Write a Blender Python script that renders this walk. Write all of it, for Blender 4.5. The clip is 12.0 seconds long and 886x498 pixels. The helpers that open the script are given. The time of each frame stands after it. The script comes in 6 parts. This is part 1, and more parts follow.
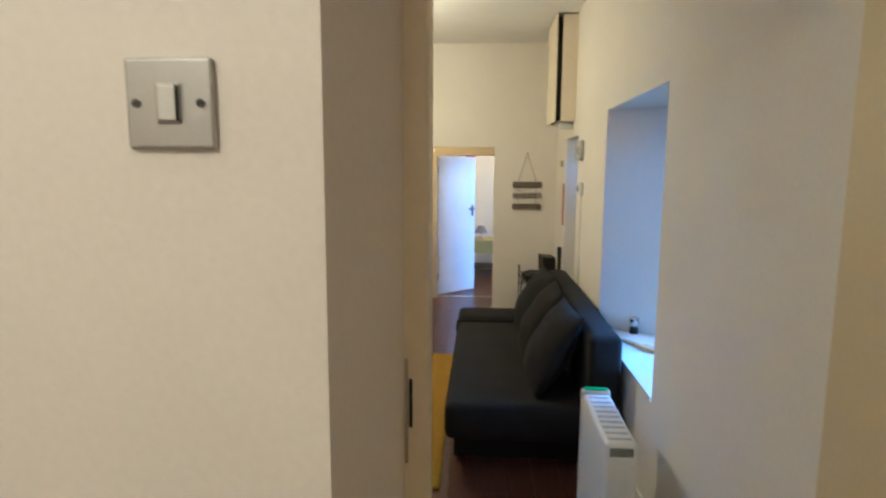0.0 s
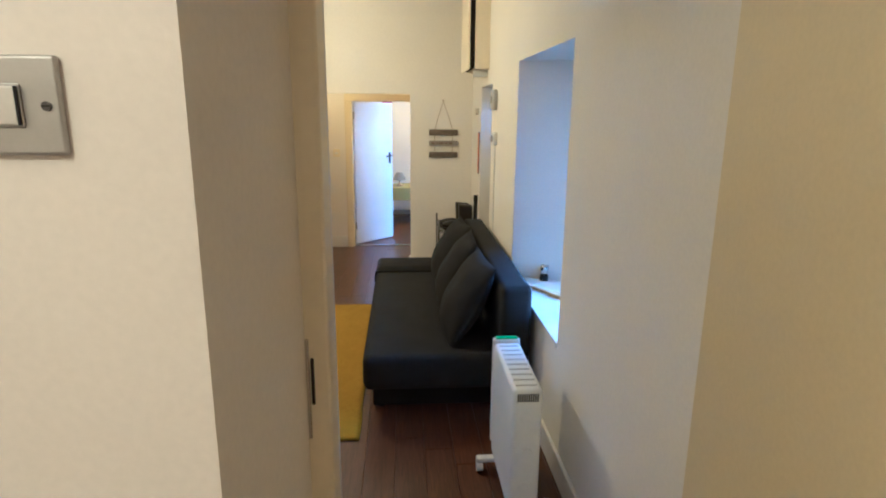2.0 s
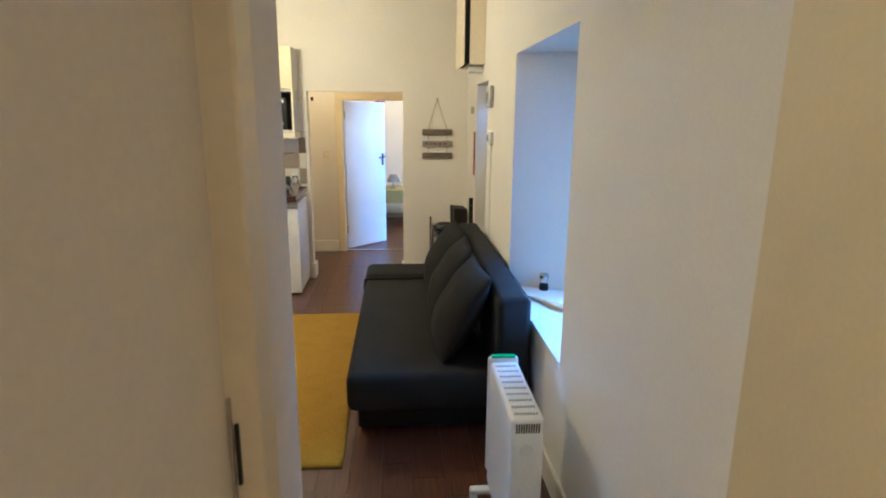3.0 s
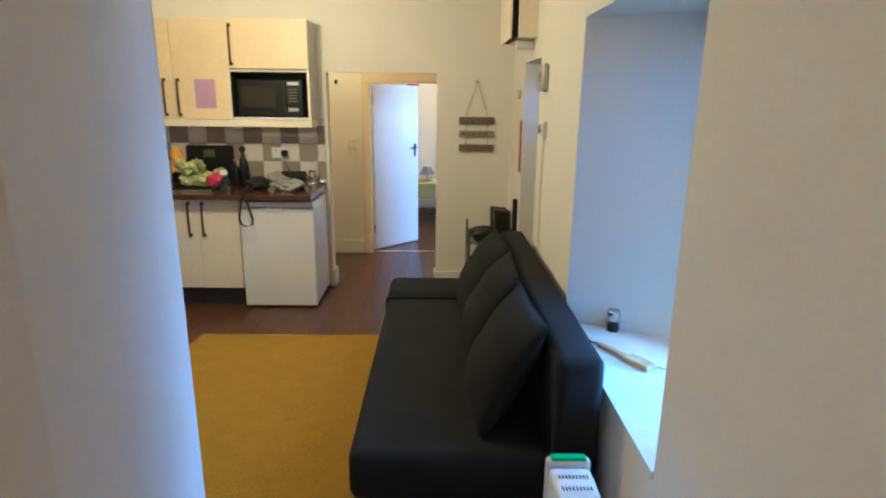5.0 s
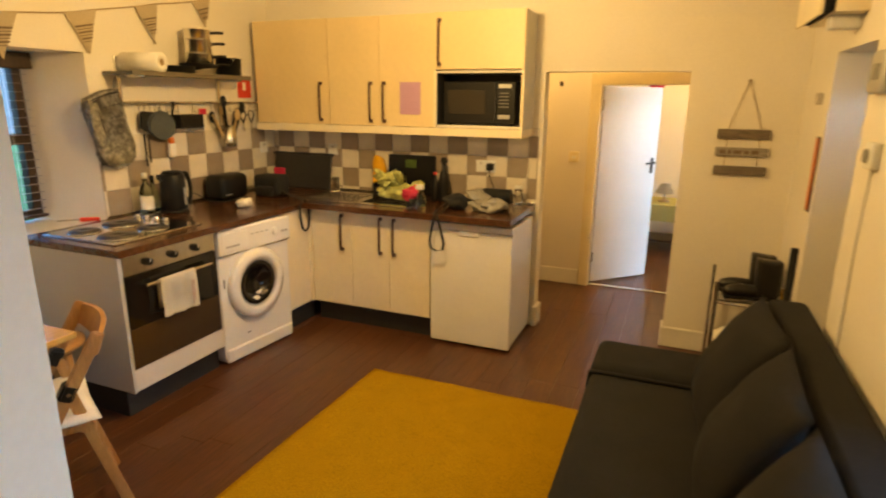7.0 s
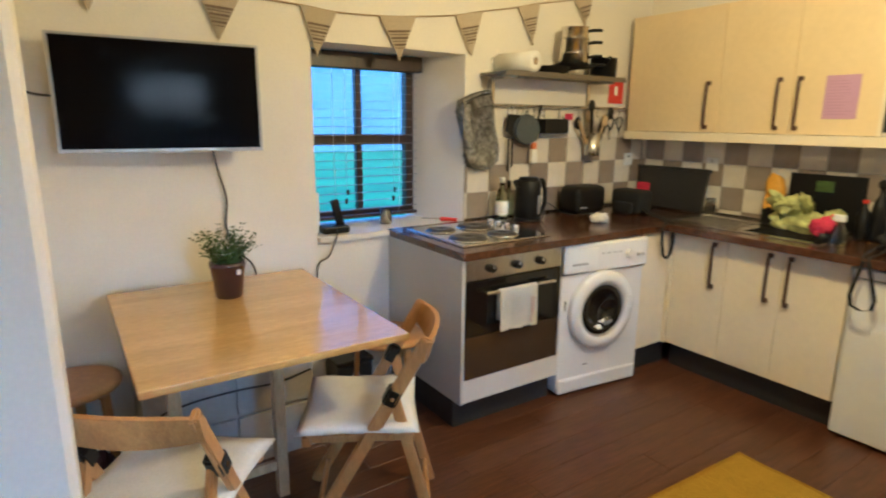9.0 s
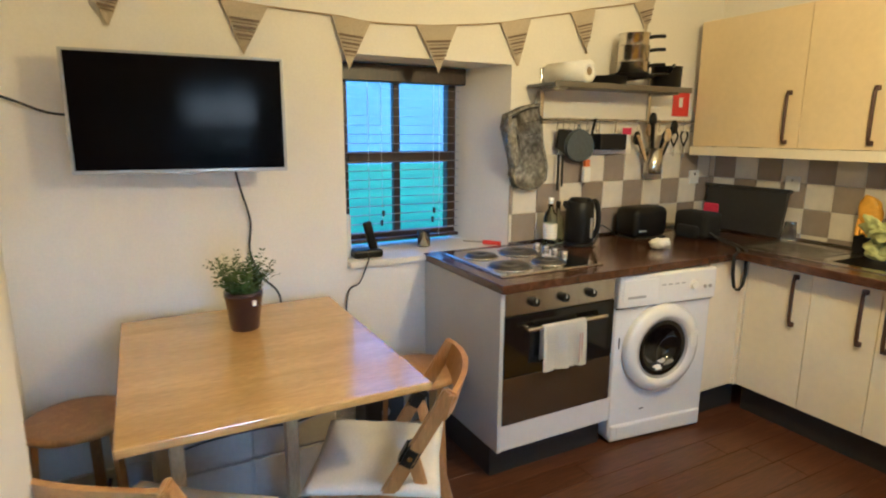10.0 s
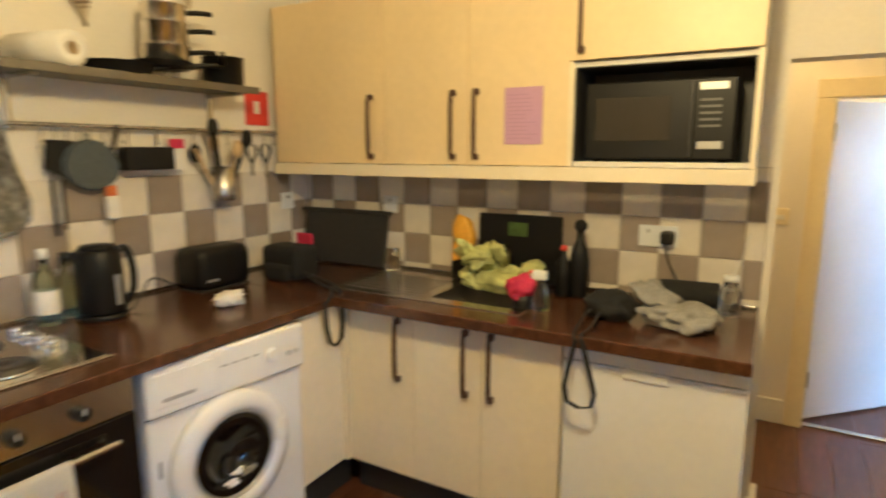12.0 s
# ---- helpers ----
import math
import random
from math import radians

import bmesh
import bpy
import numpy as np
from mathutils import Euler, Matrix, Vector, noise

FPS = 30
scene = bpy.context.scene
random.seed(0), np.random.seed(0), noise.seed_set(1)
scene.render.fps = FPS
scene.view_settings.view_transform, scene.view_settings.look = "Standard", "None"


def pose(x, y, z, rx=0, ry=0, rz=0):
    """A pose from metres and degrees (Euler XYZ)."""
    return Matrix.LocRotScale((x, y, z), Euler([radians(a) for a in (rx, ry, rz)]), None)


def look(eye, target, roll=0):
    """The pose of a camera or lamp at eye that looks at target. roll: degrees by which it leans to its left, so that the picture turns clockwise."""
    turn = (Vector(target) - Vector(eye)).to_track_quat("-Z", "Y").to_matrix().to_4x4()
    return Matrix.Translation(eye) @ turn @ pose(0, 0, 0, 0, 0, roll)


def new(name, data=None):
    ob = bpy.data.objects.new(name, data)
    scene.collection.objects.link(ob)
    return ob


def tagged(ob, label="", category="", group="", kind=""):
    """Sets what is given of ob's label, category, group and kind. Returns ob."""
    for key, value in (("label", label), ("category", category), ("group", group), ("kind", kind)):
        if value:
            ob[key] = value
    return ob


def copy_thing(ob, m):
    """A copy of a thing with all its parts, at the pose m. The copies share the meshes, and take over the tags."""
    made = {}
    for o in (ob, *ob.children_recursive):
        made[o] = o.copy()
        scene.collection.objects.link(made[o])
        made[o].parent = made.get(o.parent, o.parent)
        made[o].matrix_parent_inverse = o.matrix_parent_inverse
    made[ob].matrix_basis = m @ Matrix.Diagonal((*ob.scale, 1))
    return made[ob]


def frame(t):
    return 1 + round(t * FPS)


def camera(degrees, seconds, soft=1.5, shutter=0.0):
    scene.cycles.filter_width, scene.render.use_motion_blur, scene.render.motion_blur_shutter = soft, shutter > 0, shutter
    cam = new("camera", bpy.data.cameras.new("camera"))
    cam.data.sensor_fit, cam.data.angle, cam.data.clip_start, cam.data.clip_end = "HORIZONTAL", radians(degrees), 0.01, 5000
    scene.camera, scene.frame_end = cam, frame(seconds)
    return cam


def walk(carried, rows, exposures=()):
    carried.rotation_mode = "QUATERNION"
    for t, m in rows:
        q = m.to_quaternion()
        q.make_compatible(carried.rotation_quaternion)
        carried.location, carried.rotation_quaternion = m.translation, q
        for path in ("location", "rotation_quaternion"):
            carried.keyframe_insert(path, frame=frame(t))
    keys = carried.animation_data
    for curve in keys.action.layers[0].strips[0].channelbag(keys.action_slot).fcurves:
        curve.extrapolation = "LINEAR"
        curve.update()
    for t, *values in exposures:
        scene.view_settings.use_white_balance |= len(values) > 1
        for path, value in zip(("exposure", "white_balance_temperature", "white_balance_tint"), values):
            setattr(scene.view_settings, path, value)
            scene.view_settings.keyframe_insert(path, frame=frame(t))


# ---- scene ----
cam = camera(75.3, 12.0, soft=2.0, shutter=0.4)
PATH = [
    (0, (0.472, -0.954, 1.584), (0.338, 1.023, 1.312), 0.3),
    (0.5, (0.488, -0.941, 1.56), (0.521, 1.014, 1.138), 0.6),
    (1, (0.493, -0.931, 1.592), (0.581, 1.003, 1.088), 0.4),
    (1.5, (0.511, -0.953, 1.664), (0.626, 0.982, 1.17), 0.6),
    (2, (0.513, -0.949, 1.644), (0.65, 0.991, 1.18), 0.5),
    (2.5, (0.535, -0.852, 1.622), (0.682, 1.09, 1.168), 0.5),
    (4.5, (0.608, -0.116, 1.604), (0.724, 1.82, 1.115), 0.7),
    (5, (0.61, 0.092, 1.61), (0.628, 2.027, 1.106), 0.6),
    (5.5, (0.597, 0.312, 1.627), (0.481, 2.243, 1.118), 0.6),
    (6, (0.579, 0.542, 1.632), (0.29, 2.454, 1.121), 0.5),
    (6.5, (0.607, 0.776, 1.653), (0.109, 2.644, 1.14), 0.6),
    (8.5, (0.31, 1.307, 1.489), (-1.132, 2.622, 1.049), 0.5),
    (9, (0.191, 1.349, 1.493), (-1.431, 2.435, 1.059), 0.6),
    (9.5, (0.103, 1.413, 1.511), (-1.612, 2.348, 1.083), 0.4),
    (10, (0.018, 1.567, 1.516), (-1.714, 2.485, 1.119), 0.3),
    (10.5, (-0.092, 1.755, 1.522), (-1.782, 2.759, 1.152), 0.3),
    (11, (-0.219, 1.958, 1.506), (-1.786, 3.15, 1.154), 0.3),
    (11.5, (-0.335, 2.238, 1.498), (-1.661, 3.697, 1.16), 0.2),
    (12, (-0.332, 2.557, 1.5), (-1.309, 4.269, 1.163), 0.0),
]
EXPOSURES = [
    (0.0, 2.65, 4000, 11), (0.6, 2.87, 4000, 11), (2.7, 2.92, 4000, 11), (4.5, 2.77, 4050, 9), (5.2, 2.7, 4250, 9), (5.7, 2.67, 4950, 10), (6.1, 2.66, 5600, 12), (6.35, 2.76, 6500, 12), (6.7, 2.80, 7050, 12),
    (8.3, 2.9, 4950, 8), (9.0, 2.9, 4600, 6), (10.0, 2.9, 4620, 6), (11.0, 2.9, 4620, 6), (11.5, 2.82, 4600, 6), (12.0, 2.88, 4950, 7),
]
walk(cam, [(t, look(eye, target, roll)) for t, eye, target, roll in PATH], EXPOSURES)

# ---- world and lamps ----
world = bpy.data.worlds.new("sky")
world.use_nodes = True
scene.world = world
wn = world.node_tree.nodes
sky = wn.new("ShaderNodeTexSky")
sky.sky_type = "NISHITA"
sky.sun_disc = False
sky.sun_elevation = radians(14)
sky.sun_rotation = radians(84)
sky.ozone_density = 6.0
wn["Background"].inputs["Strength"].default_value = 0.13
world.node_tree.links.new(sky.outputs[0], wn["Background"].inputs["Color"])

sun_data = bpy.data.lights.new("sun", "SUN")
sun_data.energy, sun_data.angle, sun_data.color = 2.3, radians(94), (0.34, 0.68, 1.0)
sun = new("sun", sun_data)
sun.matrix_world = look((9.65, 1.0, 1.70), (0, 0, 0))

WARM = (1.0, 0.645, 0.225)


def bulb(name, x, y, z, watts, colour=WARM, size=0.09):
    data = bpy.data.lights.new(name, "POINT")
    data.energy, data.color, data.shadow_soft_size = watts, colour, size
    lamp = new(name, data)
    lamp.location = (x, y, z)
    return lamp


bulb("ceiling_bulb_kitchen", -0.62, 3.28, 2.16, 12.3)
bulb("ceiling_bulb_entry", -0.2, -1.75, 2.42, 6.9, (1.0, 0.69, 0.30))
bulb("ceiling_bulb_hall", -0.55, 5.55, 2.42, 3.4, (1.0, 0.60, 0.17))
bulb("ceiling_bulb_bedroom", 0.95, 7.3, 2.42, 8.5, (1.0, 0.62, 0.20))


# ---- materials ----
def material(name, colour, rough=0.6, metal=0.0, grain=0.0, scale=40.0, stain=0.0, stain_scale=3.0, bump=0.0, stretch=(1, 1, 1), coat=0.0, rand=0.0):
    m = bpy.data.materials.new(name)
    m.use_nodes = True
    nt = m.node_tree
    b = nt.nodes["Principled BSDF"]
    b.inputs["Roughness"].default_value = rough
    b.inputs["Metallic"].default_value = metal
    b.inputs["Coat Weight"].default_value = coat
    b.inputs["Coat Roughness"].default_value = 0.15
    tc = nt.nodes.new("ShaderNodeTexCoord")
    mp = nt.nodes.new("ShaderNodeMapping")
    mp.inputs["Scale"].default_value = stretch
    nt.links.new(tc.outputs["Object"], mp.inputs["Vector"])
    n1 = nt.nodes.new("ShaderNodeTexNoise")
    n1.inputs["Scale"].default_value, n1.inputs["Detail"].default_value = scale, 5
    n2 = nt.nodes.new("ShaderNodeTexNoise")
    n2.inputs["Scale"].default_value, n2.inputs["Detail"].default_value = stain_scale, 4
    nt.links.new(mp.outputs[0], n1.inputs["Vector"])
    nt.links.new(mp.outputs[0], n2.inputs["Vector"])

    def spread(node, amount):
        r = nt.nodes.new("ShaderNodeMapRange")
        r.inputs["From Min"].default_value, r.inputs["From Max"].default_value = 0.3, 0.7
        r.inputs["To Min"].default_value, r.inputs["To Max"].default_value = 1 - amount, 1 + amount * 0.6
        nt.links.new(node.outputs["Fac"], r.inputs["Value"])
        return r

    mul = nt.nodes.new("ShaderNodeMath")
    mul.operation = "MULTIPLY"
    nt.links.new(spread(n1, grain).outputs[0], mul.inputs[0])
    nt.links.new(spread(n2, stain).outputs[0], mul.inputs[1])
    value = mul
    if rand:
        info = nt.nodes.new("ShaderNodeObjectInfo")
        rr = nt.nodes.new("ShaderNodeMapRange")
        rr.inputs["To Min"].default_value, rr.inputs["To Max"].default_value = 1 - rand, 1 + rand
        nt.links.new(info.outputs["Random"], rr.inputs["Value"])
        value = nt.nodes.new("ShaderNodeMath")
        value.operation = "MULTIPLY"
        nt.links.new(mul.outputs[0], value.inputs[0])
        nt.links.new(rr.outputs[0], value.inputs[1])
    hsv = nt.nodes.new("ShaderNodeHueSaturation")
    hsv.inputs["Color"].default_value = (*colour, 1)
    nt.links.new(value.outputs[0], hsv.inputs["Value"])
    nt.links.new(hsv.outputs[0], b.inputs["Base Color"])
    if bump:
        bp = nt.nodes.new("ShaderNodeBump")
        bp.inputs["Strength"].default_value, bp.inputs["Distance"].default_value = bump, 0.004
        nt.links.new(n1.outputs["Fac"], bp.inputs["Height"])
        nt.links.new(bp.outputs[0], b.inputs["Normal"])
    return m


def glass_material(name, colour=(1, 1, 1), rough=0.0, ior=1.45):
    m = bpy.data.materials.new(name)
    m.use_nodes = True
    b = m.node_tree.nodes["Principled BSDF"]
    b.inputs["Base Color"].default_value = (*colour, 1)
    b.inputs["Transmission Weight"].default_value = 1.0
    b.inputs["Roughness"].default_value, b.inputs["IOR"].default_value = rough, ior
    return m


def wood_material(name, colour, dark, rough, stretch, scale=6.0, rand=0.0, bump=0.1, coat=0.0):
    m = material(name, colour, rough, bump=bump, scale=scale * 6, stretch=stretch, grain=0.18, stain=0.12, stain_scale=2.5, rand=rand, coat=coat)
    nt = m.node_tree
    b = nt.nodes["Principled BSDF"]
    hsv = b.inputs["Base Color"].links[0].from_node
    tc = next(n for n in nt.nodes if n.bl_idname == "ShaderNodeMapping")
    n = nt.nodes.new("ShaderNodeTexNoise")
    n.inputs["Scale"].default_value, n.inputs["Detail"].default_value, n.inputs["Distortion"].default_value = scale, 8, 1.2
    nt.links.new(tc.outputs[0], n.inputs["Vector"])
    ramp = nt.nodes.new("ShaderNodeValToRGB")
    ramp.color_ramp.elements[0].position, ramp.color_ramp.elements[1].position = 0.35, 0.65
    ramp.color_ramp.elements[0].color, ramp.color_ramp.elements[1].color = (*dark, 1), (*colour, 1)
    nt.links.new(n.outputs["Fac"], ramp.inputs["Fac"])
    nt.links.new(ramp.outputs[0], hsv.inputs["Color"])
    return m


PAINT = material("wall_paint", (0.80, 0.75, 0.66), 0.75, grain=0.03, scale=90, stain=0.04, stain_scale=1.3, bump=0.12)
PAINT_ENTRY = material("entry_wall_paint", (0.78, 0.72, 0.64), 0.75, grain=0.03, scale=90, stain=0.04, stain_scale=1.5, bump=0.12)
BEIGE = material("beige_paint", (0.68, 0.565, 0.32), 0.6, grain=0.03, scale=90, stain=0.05, stain_scale=1.5, bump=0.1)
CEIL = material("ceiling_paint", (0.80, 0.78, 0.74), 0.85, grain=0.02, scale=60, stain=0.05, bump=0.1)
GLOSS = material("cream_gloss_paint", (0.78, 0.67, 0.44), 0.35, grain=0.03, scale=50, stain=0.05, bump=0.05)
TRIM = material("white_gloss_paint", (0.80, 0.77, 0.70), 0.3, grain=0.03, scale=50, stain=0.06, stain_scale=6)
DOORW = material("white_door_paint", (0.80, 0.80, 0.80), 0.35, grain=0.02, scale=30, stain=0.04)
PLANK = wood_material("dark_laminate", (0.118, 0.045, 0.020), (0.060, 0.022, 0.011), 0.30, (14, 0.9, 14), rand=0.08, bump=0.04)
SUBFLOOR = material("dark_subfloor", (0.02, 0.01, 0.007), 0.8, grain=0.1)
RUG = material("mustard_wool", (0.385, 0.225, 0.008), 0.95, grain=0.34, scale=210, stain=0.07, stain_scale=9, bump=0.9)
RUG.node_tree.nodes["Principled BSDF"].inputs["Specular IOR Level"].default_value = 0.08
FABRIC = material("charcoal_fabric", (0.020, 0.0195, 0.020), 0.95, grain=0.35, scale=300, stain=0.15, stain_scale=7, bump=0.5)
FABRIC.node_tree.nodes["Principled BSDF"].inputs["Specular IOR Level"].default_value = 0.25
FABRIC_B = material("black_sofa_base", (0.005, 0.005, 0.006), 0.9, grain=0.2, scale=300)
WHITE_PL = material("white_plastic", (0.78, 0.79, 0.78), 0.35, grain=0.02, scale=60, stain=0.03)
ENAMEL = material("white_enamel", (0.80, 0.80, 0.79), 0.25, grain=0.02, scale=40, stain=0.04, coat=0.3)
GREEN_PL = material("green_plastic", (0.05, 0.42, 0.12), 0.4, grain=0.05)
CREAM = material("cream_cabinet_foil", (0.76, 0.61, 0.35), 0.42, grain=0.03, scale=30, stain=0.05, stain_scale=2.5)
CREAM_LOW = material("ivory_cabinet_foil", (0.82, 0.73, 0.54), 0.42, grain=0.03, scale=30, stain=0.05, stain_scale=2.5)
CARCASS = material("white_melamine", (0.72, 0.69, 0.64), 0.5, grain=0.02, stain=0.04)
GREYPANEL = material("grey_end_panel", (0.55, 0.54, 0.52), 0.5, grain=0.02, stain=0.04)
DRAB = material("drab_grey_board", (0.40, 0.37, 0.33), 0.6, grain=0.05, scale=40, stain=0.12, stain_scale=5)
BROWNMETAL = material("bronze_handle", (0.085, 0.042, 0.028), 0.42, metal=0.25, grain=0.15, scale=80, stain=0.1)
WALNUT = wood_material("walnut_worktop", (0.10, 0.040, 0.019), (0.05, 0.019, 0.009), 0.22, (3, 3, 3), bump=0.03, coat=0.35)
OAK = wood_material("honey_oak_veneer", (0.65, 0.405, 0.125), (0.60, 0.36, 0.105), 0.2, (7, 0.8, 7), bump=0.02, coat=0.6)
PINE = wood_material("varnished_beech", (0.52, 0.275, 0.085), (0.43, 0.21, 0.062), 0.35, (8, 8, 1.2), bump=0.04, coat=0.2)
PALEWOOD = wood_material("pale_birch", (0.60, 0.45, 0.25), (0.52, 0.37, 0.19), 0.4, (8, 8, 1.2), bump=0.04)
CUSHION = material("white_cotton", (0.74, 0.71, 0.66), 0.95, grain=0.1, scale=200, stain=0.08, stain_scale=8, bump=0.4)
STEEL = material("brushed_steel", (0.60, 0.58, 0.55), 0.24, metal=1.0, grain=0.12, scale=120, stretch=(1, 12, 1), stain=0.08)
STEEL_D = material("satin_switch_plate", (0.42, 0.41, 0.39), 0.36, metal=0.9, grain=0.02, scale=200, stain=0.05, stain_scale=30)
SWITCHGREY = material("satin_rocker", (0.56, 0.54, 0.50), 0.42, metal=0.5, grain=0.04, scale=150)
PANSTEEL = material("polished_pan_steel", (0.78, 0.74, 0.67), 0.24, metal=1.0, grain=0.05, stain=0.06)
DULLSTEEL = material("dull_steel_shelf", (0.20, 0.185, 0.16), 0.5, metal=0.8, grain=0.1, scale=80, stain=0.1)
FAINT = material("faded_red_thread", (0.66, 0.42, 0.38), 0.9, grain=0.1)
CHROME = material("chrome", (0.72, 0.71, 0.69), 0.1, metal=1.0, grain=0.04, stain=0.05)
HOTPLATE = material("cast_iron_plate", (0.10, 0.095, 0.09), 0.32, metal=0.7, grain=0.2, scale=90, stain=0.15)
BLACKGLASS = material("black_oven_glass", (0.006, 0.006, 0.007), 0.06, grain=0.05, stain=0.1, coat=0.1)
BROWNGLASS = material("bronze_oven_panel", (0.16, 0.115, 0.075), 0.22, metal=0.75, grain=0.05, stain=0.1)
MWGLASS = material("microwave_window", (0.035, 0.030, 0.024), 0.2, grain=0.05, stain=0.1)
RENDERWALL = material("grey_house_render", (0.11, 0.14, 0.18), 0.9, grain=0.1, scale=3, stain=0.2, stain_scale=0.4)
ROOFSLATE = material("roof_slate", (0.10, 0.11, 0.13), 0.7, grain=0.2, scale=6)
SCREEN = material("tv_screen", (0.003, 0.003, 0.005), 0.10, grain=0.02, stain=0.02)
SCREEN.node_tree.nodes["Principled BSDF"].inputs["Specular IOR Level"].default_value = 0.045
BLACKPL = material("black_plastic", (0.007, 0.007, 0.008), 0.42, grain=0.15, scale=120, stain=0.1)
BLACKPL.node_tree.nodes["Principled BSDF"].inputs["Specular IOR Level"].default_value = 0.3
BLACKMAT = material("black_cloth", (0.010, 0.010, 0.011), 0.9, grain=0.3, scale=200, bump=0.3)
LEATHER = material("black_leather", (0.012, 0.011, 0.010), 0.4, grain=0.25, scale=70, bump=0.35, stain=0.2)
SILVER = material("silver_plastic", (0.45, 0.45, 0.45), 0.35, metal=0.5, grain=0.03)
TILE_W = material("cream_tile_glaze", (0.74, 0.68, 0.58), 0.22, grain=0.03, scale=20, stain=0.06, stain_scale=9, rand=0.06, bump=0.03)
TILE_D = material("taupe_tile_glaze", (0.32, 0.265, 0.22), 0.22, grain=0.04, scale=20, stain=0.07, stain_scale=9, rand=0.1, bump=0.03)
GROUT = material("grey_grout", (0.52, 0.47, 0.41), 0.9, grain=0.08, scale=120, bump=0.2)
DARKWOOD = wood_material("dark_stained_window_wood", (0.045, 0.022, 0.013), (0.022, 0.011, 0.007), 0.4, (6, 6, 1.5), bump=0.08)
SLAT = material("white_blind_slat", (0.70, 0.70, 0.70), 0.45, grain=0.03, stain=0.06)
SLAT_BROWN = material("brown_blind_slat", (0.26, 0.23, 0.21), 0.5, grain=0.05, stain=0.08)
PANE = glass_material("window_glass", ior=1.16)
CLEAR = glass_material("clear_glass", (0.93, 0.97, 0.95))
GREENGLASS = glass_material("green_glass", (0.66, 0.72, 0.55), 0.02)
POT = material("aubergine_glazed_pot", (0.035, 0.008, 0.012), 0.2, grain=0.1, stain=0.15, coat=0.4)
LEAF = material("fern_leaf", (0.075, 0.13, 0.025), 0.55, grain=0.3, scale=60, stain=0.25, stain_scale=12, rand=0.25)
LETTUCE = material("lettuce_leaf", (0.54, 0.56, 0.20), 0.5, grain=0.3, scale=30, stain=0.3, stain_scale=9, bump=0.3)
PLUM = material("plum_cotton", (0.045, 0.018, 0.045), 0.9, grain=0.2, scale=150, stain=0.2, stain_scale=9, bump=0.4)
SOIL = material("potting_soil", (0.02, 0.013, 0.009), 0.95, grain=0.4, scale=200, bump=0.8)
LILAC = material("lilac_paper", (0.50, 0.30, 0.48), 0.85, grain=0.04, scale=60)
LILAC_INK = material("purple_ink", (0.42, 0.25, 0.41), 0.85, grain=0.05)
RED = material("red_plastic", (0.66, 0.05, 0.025), 0.4, grain=0.06)
PINK = material("crimson_cloth", (0.50, 0.02, 0.07), 0.7, grain=0.2, scale=80, bump=0.3)
YELLOW = material("yellow_rubber", (0.78, 0.40, 0.008), 0.5, grain=0.12, scale=50, bump=0.2)
GREYCLOTH = material("grey_felt", (0.29, 0.28, 0.265), 0.95, grain=0.25, scale=150, stain=0.15, stain_scale=12, bump=0.5)
MITT = material("grey_quilted_cotton", (0.30, 0.285, 0.26), 0.95, grain=0.45, scale=45, stain=0.3, stain_scale=22, bump=0.5)
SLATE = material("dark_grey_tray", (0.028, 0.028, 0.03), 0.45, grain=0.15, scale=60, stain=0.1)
MIDGREY = material("mid_grey_print", (0.13, 0.13, 0.13), 0.5, grain=0.05)
BLUEGREY = material("blue_grey_silicone", (0.07, 0.085, 0.10), 0.6, grain=0.15, scale=60)
LINEN = material("natural_linen", (0.50, 0.42, 0.30), 0.95, grain=0.15, scale=250, stain=0.08, bump=0.3)
STRIPE = material("brown_stripe_print", (0.18, 0.13, 0.09), 0.95, grain=0.2, scale=250)
ROPE = material("jute_rope", (0.38, 0.28, 0.16), 0.95, grain=0.3, scale=200, bump=0.4)
DRIFT = wood_material("weathered_grey_board", (0.20, 0.16, 0.115), (0.13, 0.105, 0.08), 0.85, (1.5, 8, 8), bump=0.3)
DRIFT_L = wood_material("whitewashed_board", (0.36, 0.33, 0.29), (0.24, 0.21, 0.18), 0.85, (1.5, 8, 8), bump=0.3)
PAPER = material("white_paper", (0.80, 0.78, 0.74), 0.9, grain=0.05, scale=120, bump=0.2)
ORANGE = material("orange_print", (0.62, 0.16, 0.03), 0.6, grain=0.1)
CLOTH_Y = material("pale_green_tablecloth", (0.42, 0.38, 0.13), 0.9, grain=0.08, scale=120)
GRASS = material("lawn_grass", (0.11, 0.27, 0.095), 0.95, grain=0.4, scale=30, stain=0.3, stain_scale=0.6, bump=0.6)
CABLE_B = material("black_cable", (0.012, 0.012, 0.012), 0.5, grain=0.1)
CABLE_W = material("white_cable", (0.70, 0.68, 0.64), 0.5, grain=0.05)


# ---- mesh helpers ----
def mesh():
    return bmesh.new()


def bx(bm, lo, hi, bev=0.0, seg=2):
    c = [(a + b) / 2 for a, b in zip(lo, hi)]
    d = [abs(b - a) for a, b in zip(lo, hi)]
    r = bmesh.ops.create_cube(bm, size=1, matrix=Matrix.Translation(c) @ Matrix.Diagonal((*d, 1)))
    if bev:
        edges = list({e for v in r["verts"] for e in v.link_edges})
        bmesh.ops.bevel(bm, geom=edges, offset=min(bev, min(d) * 0.49), segments=seg, affect="EDGES", profile=0.5)
    return bm


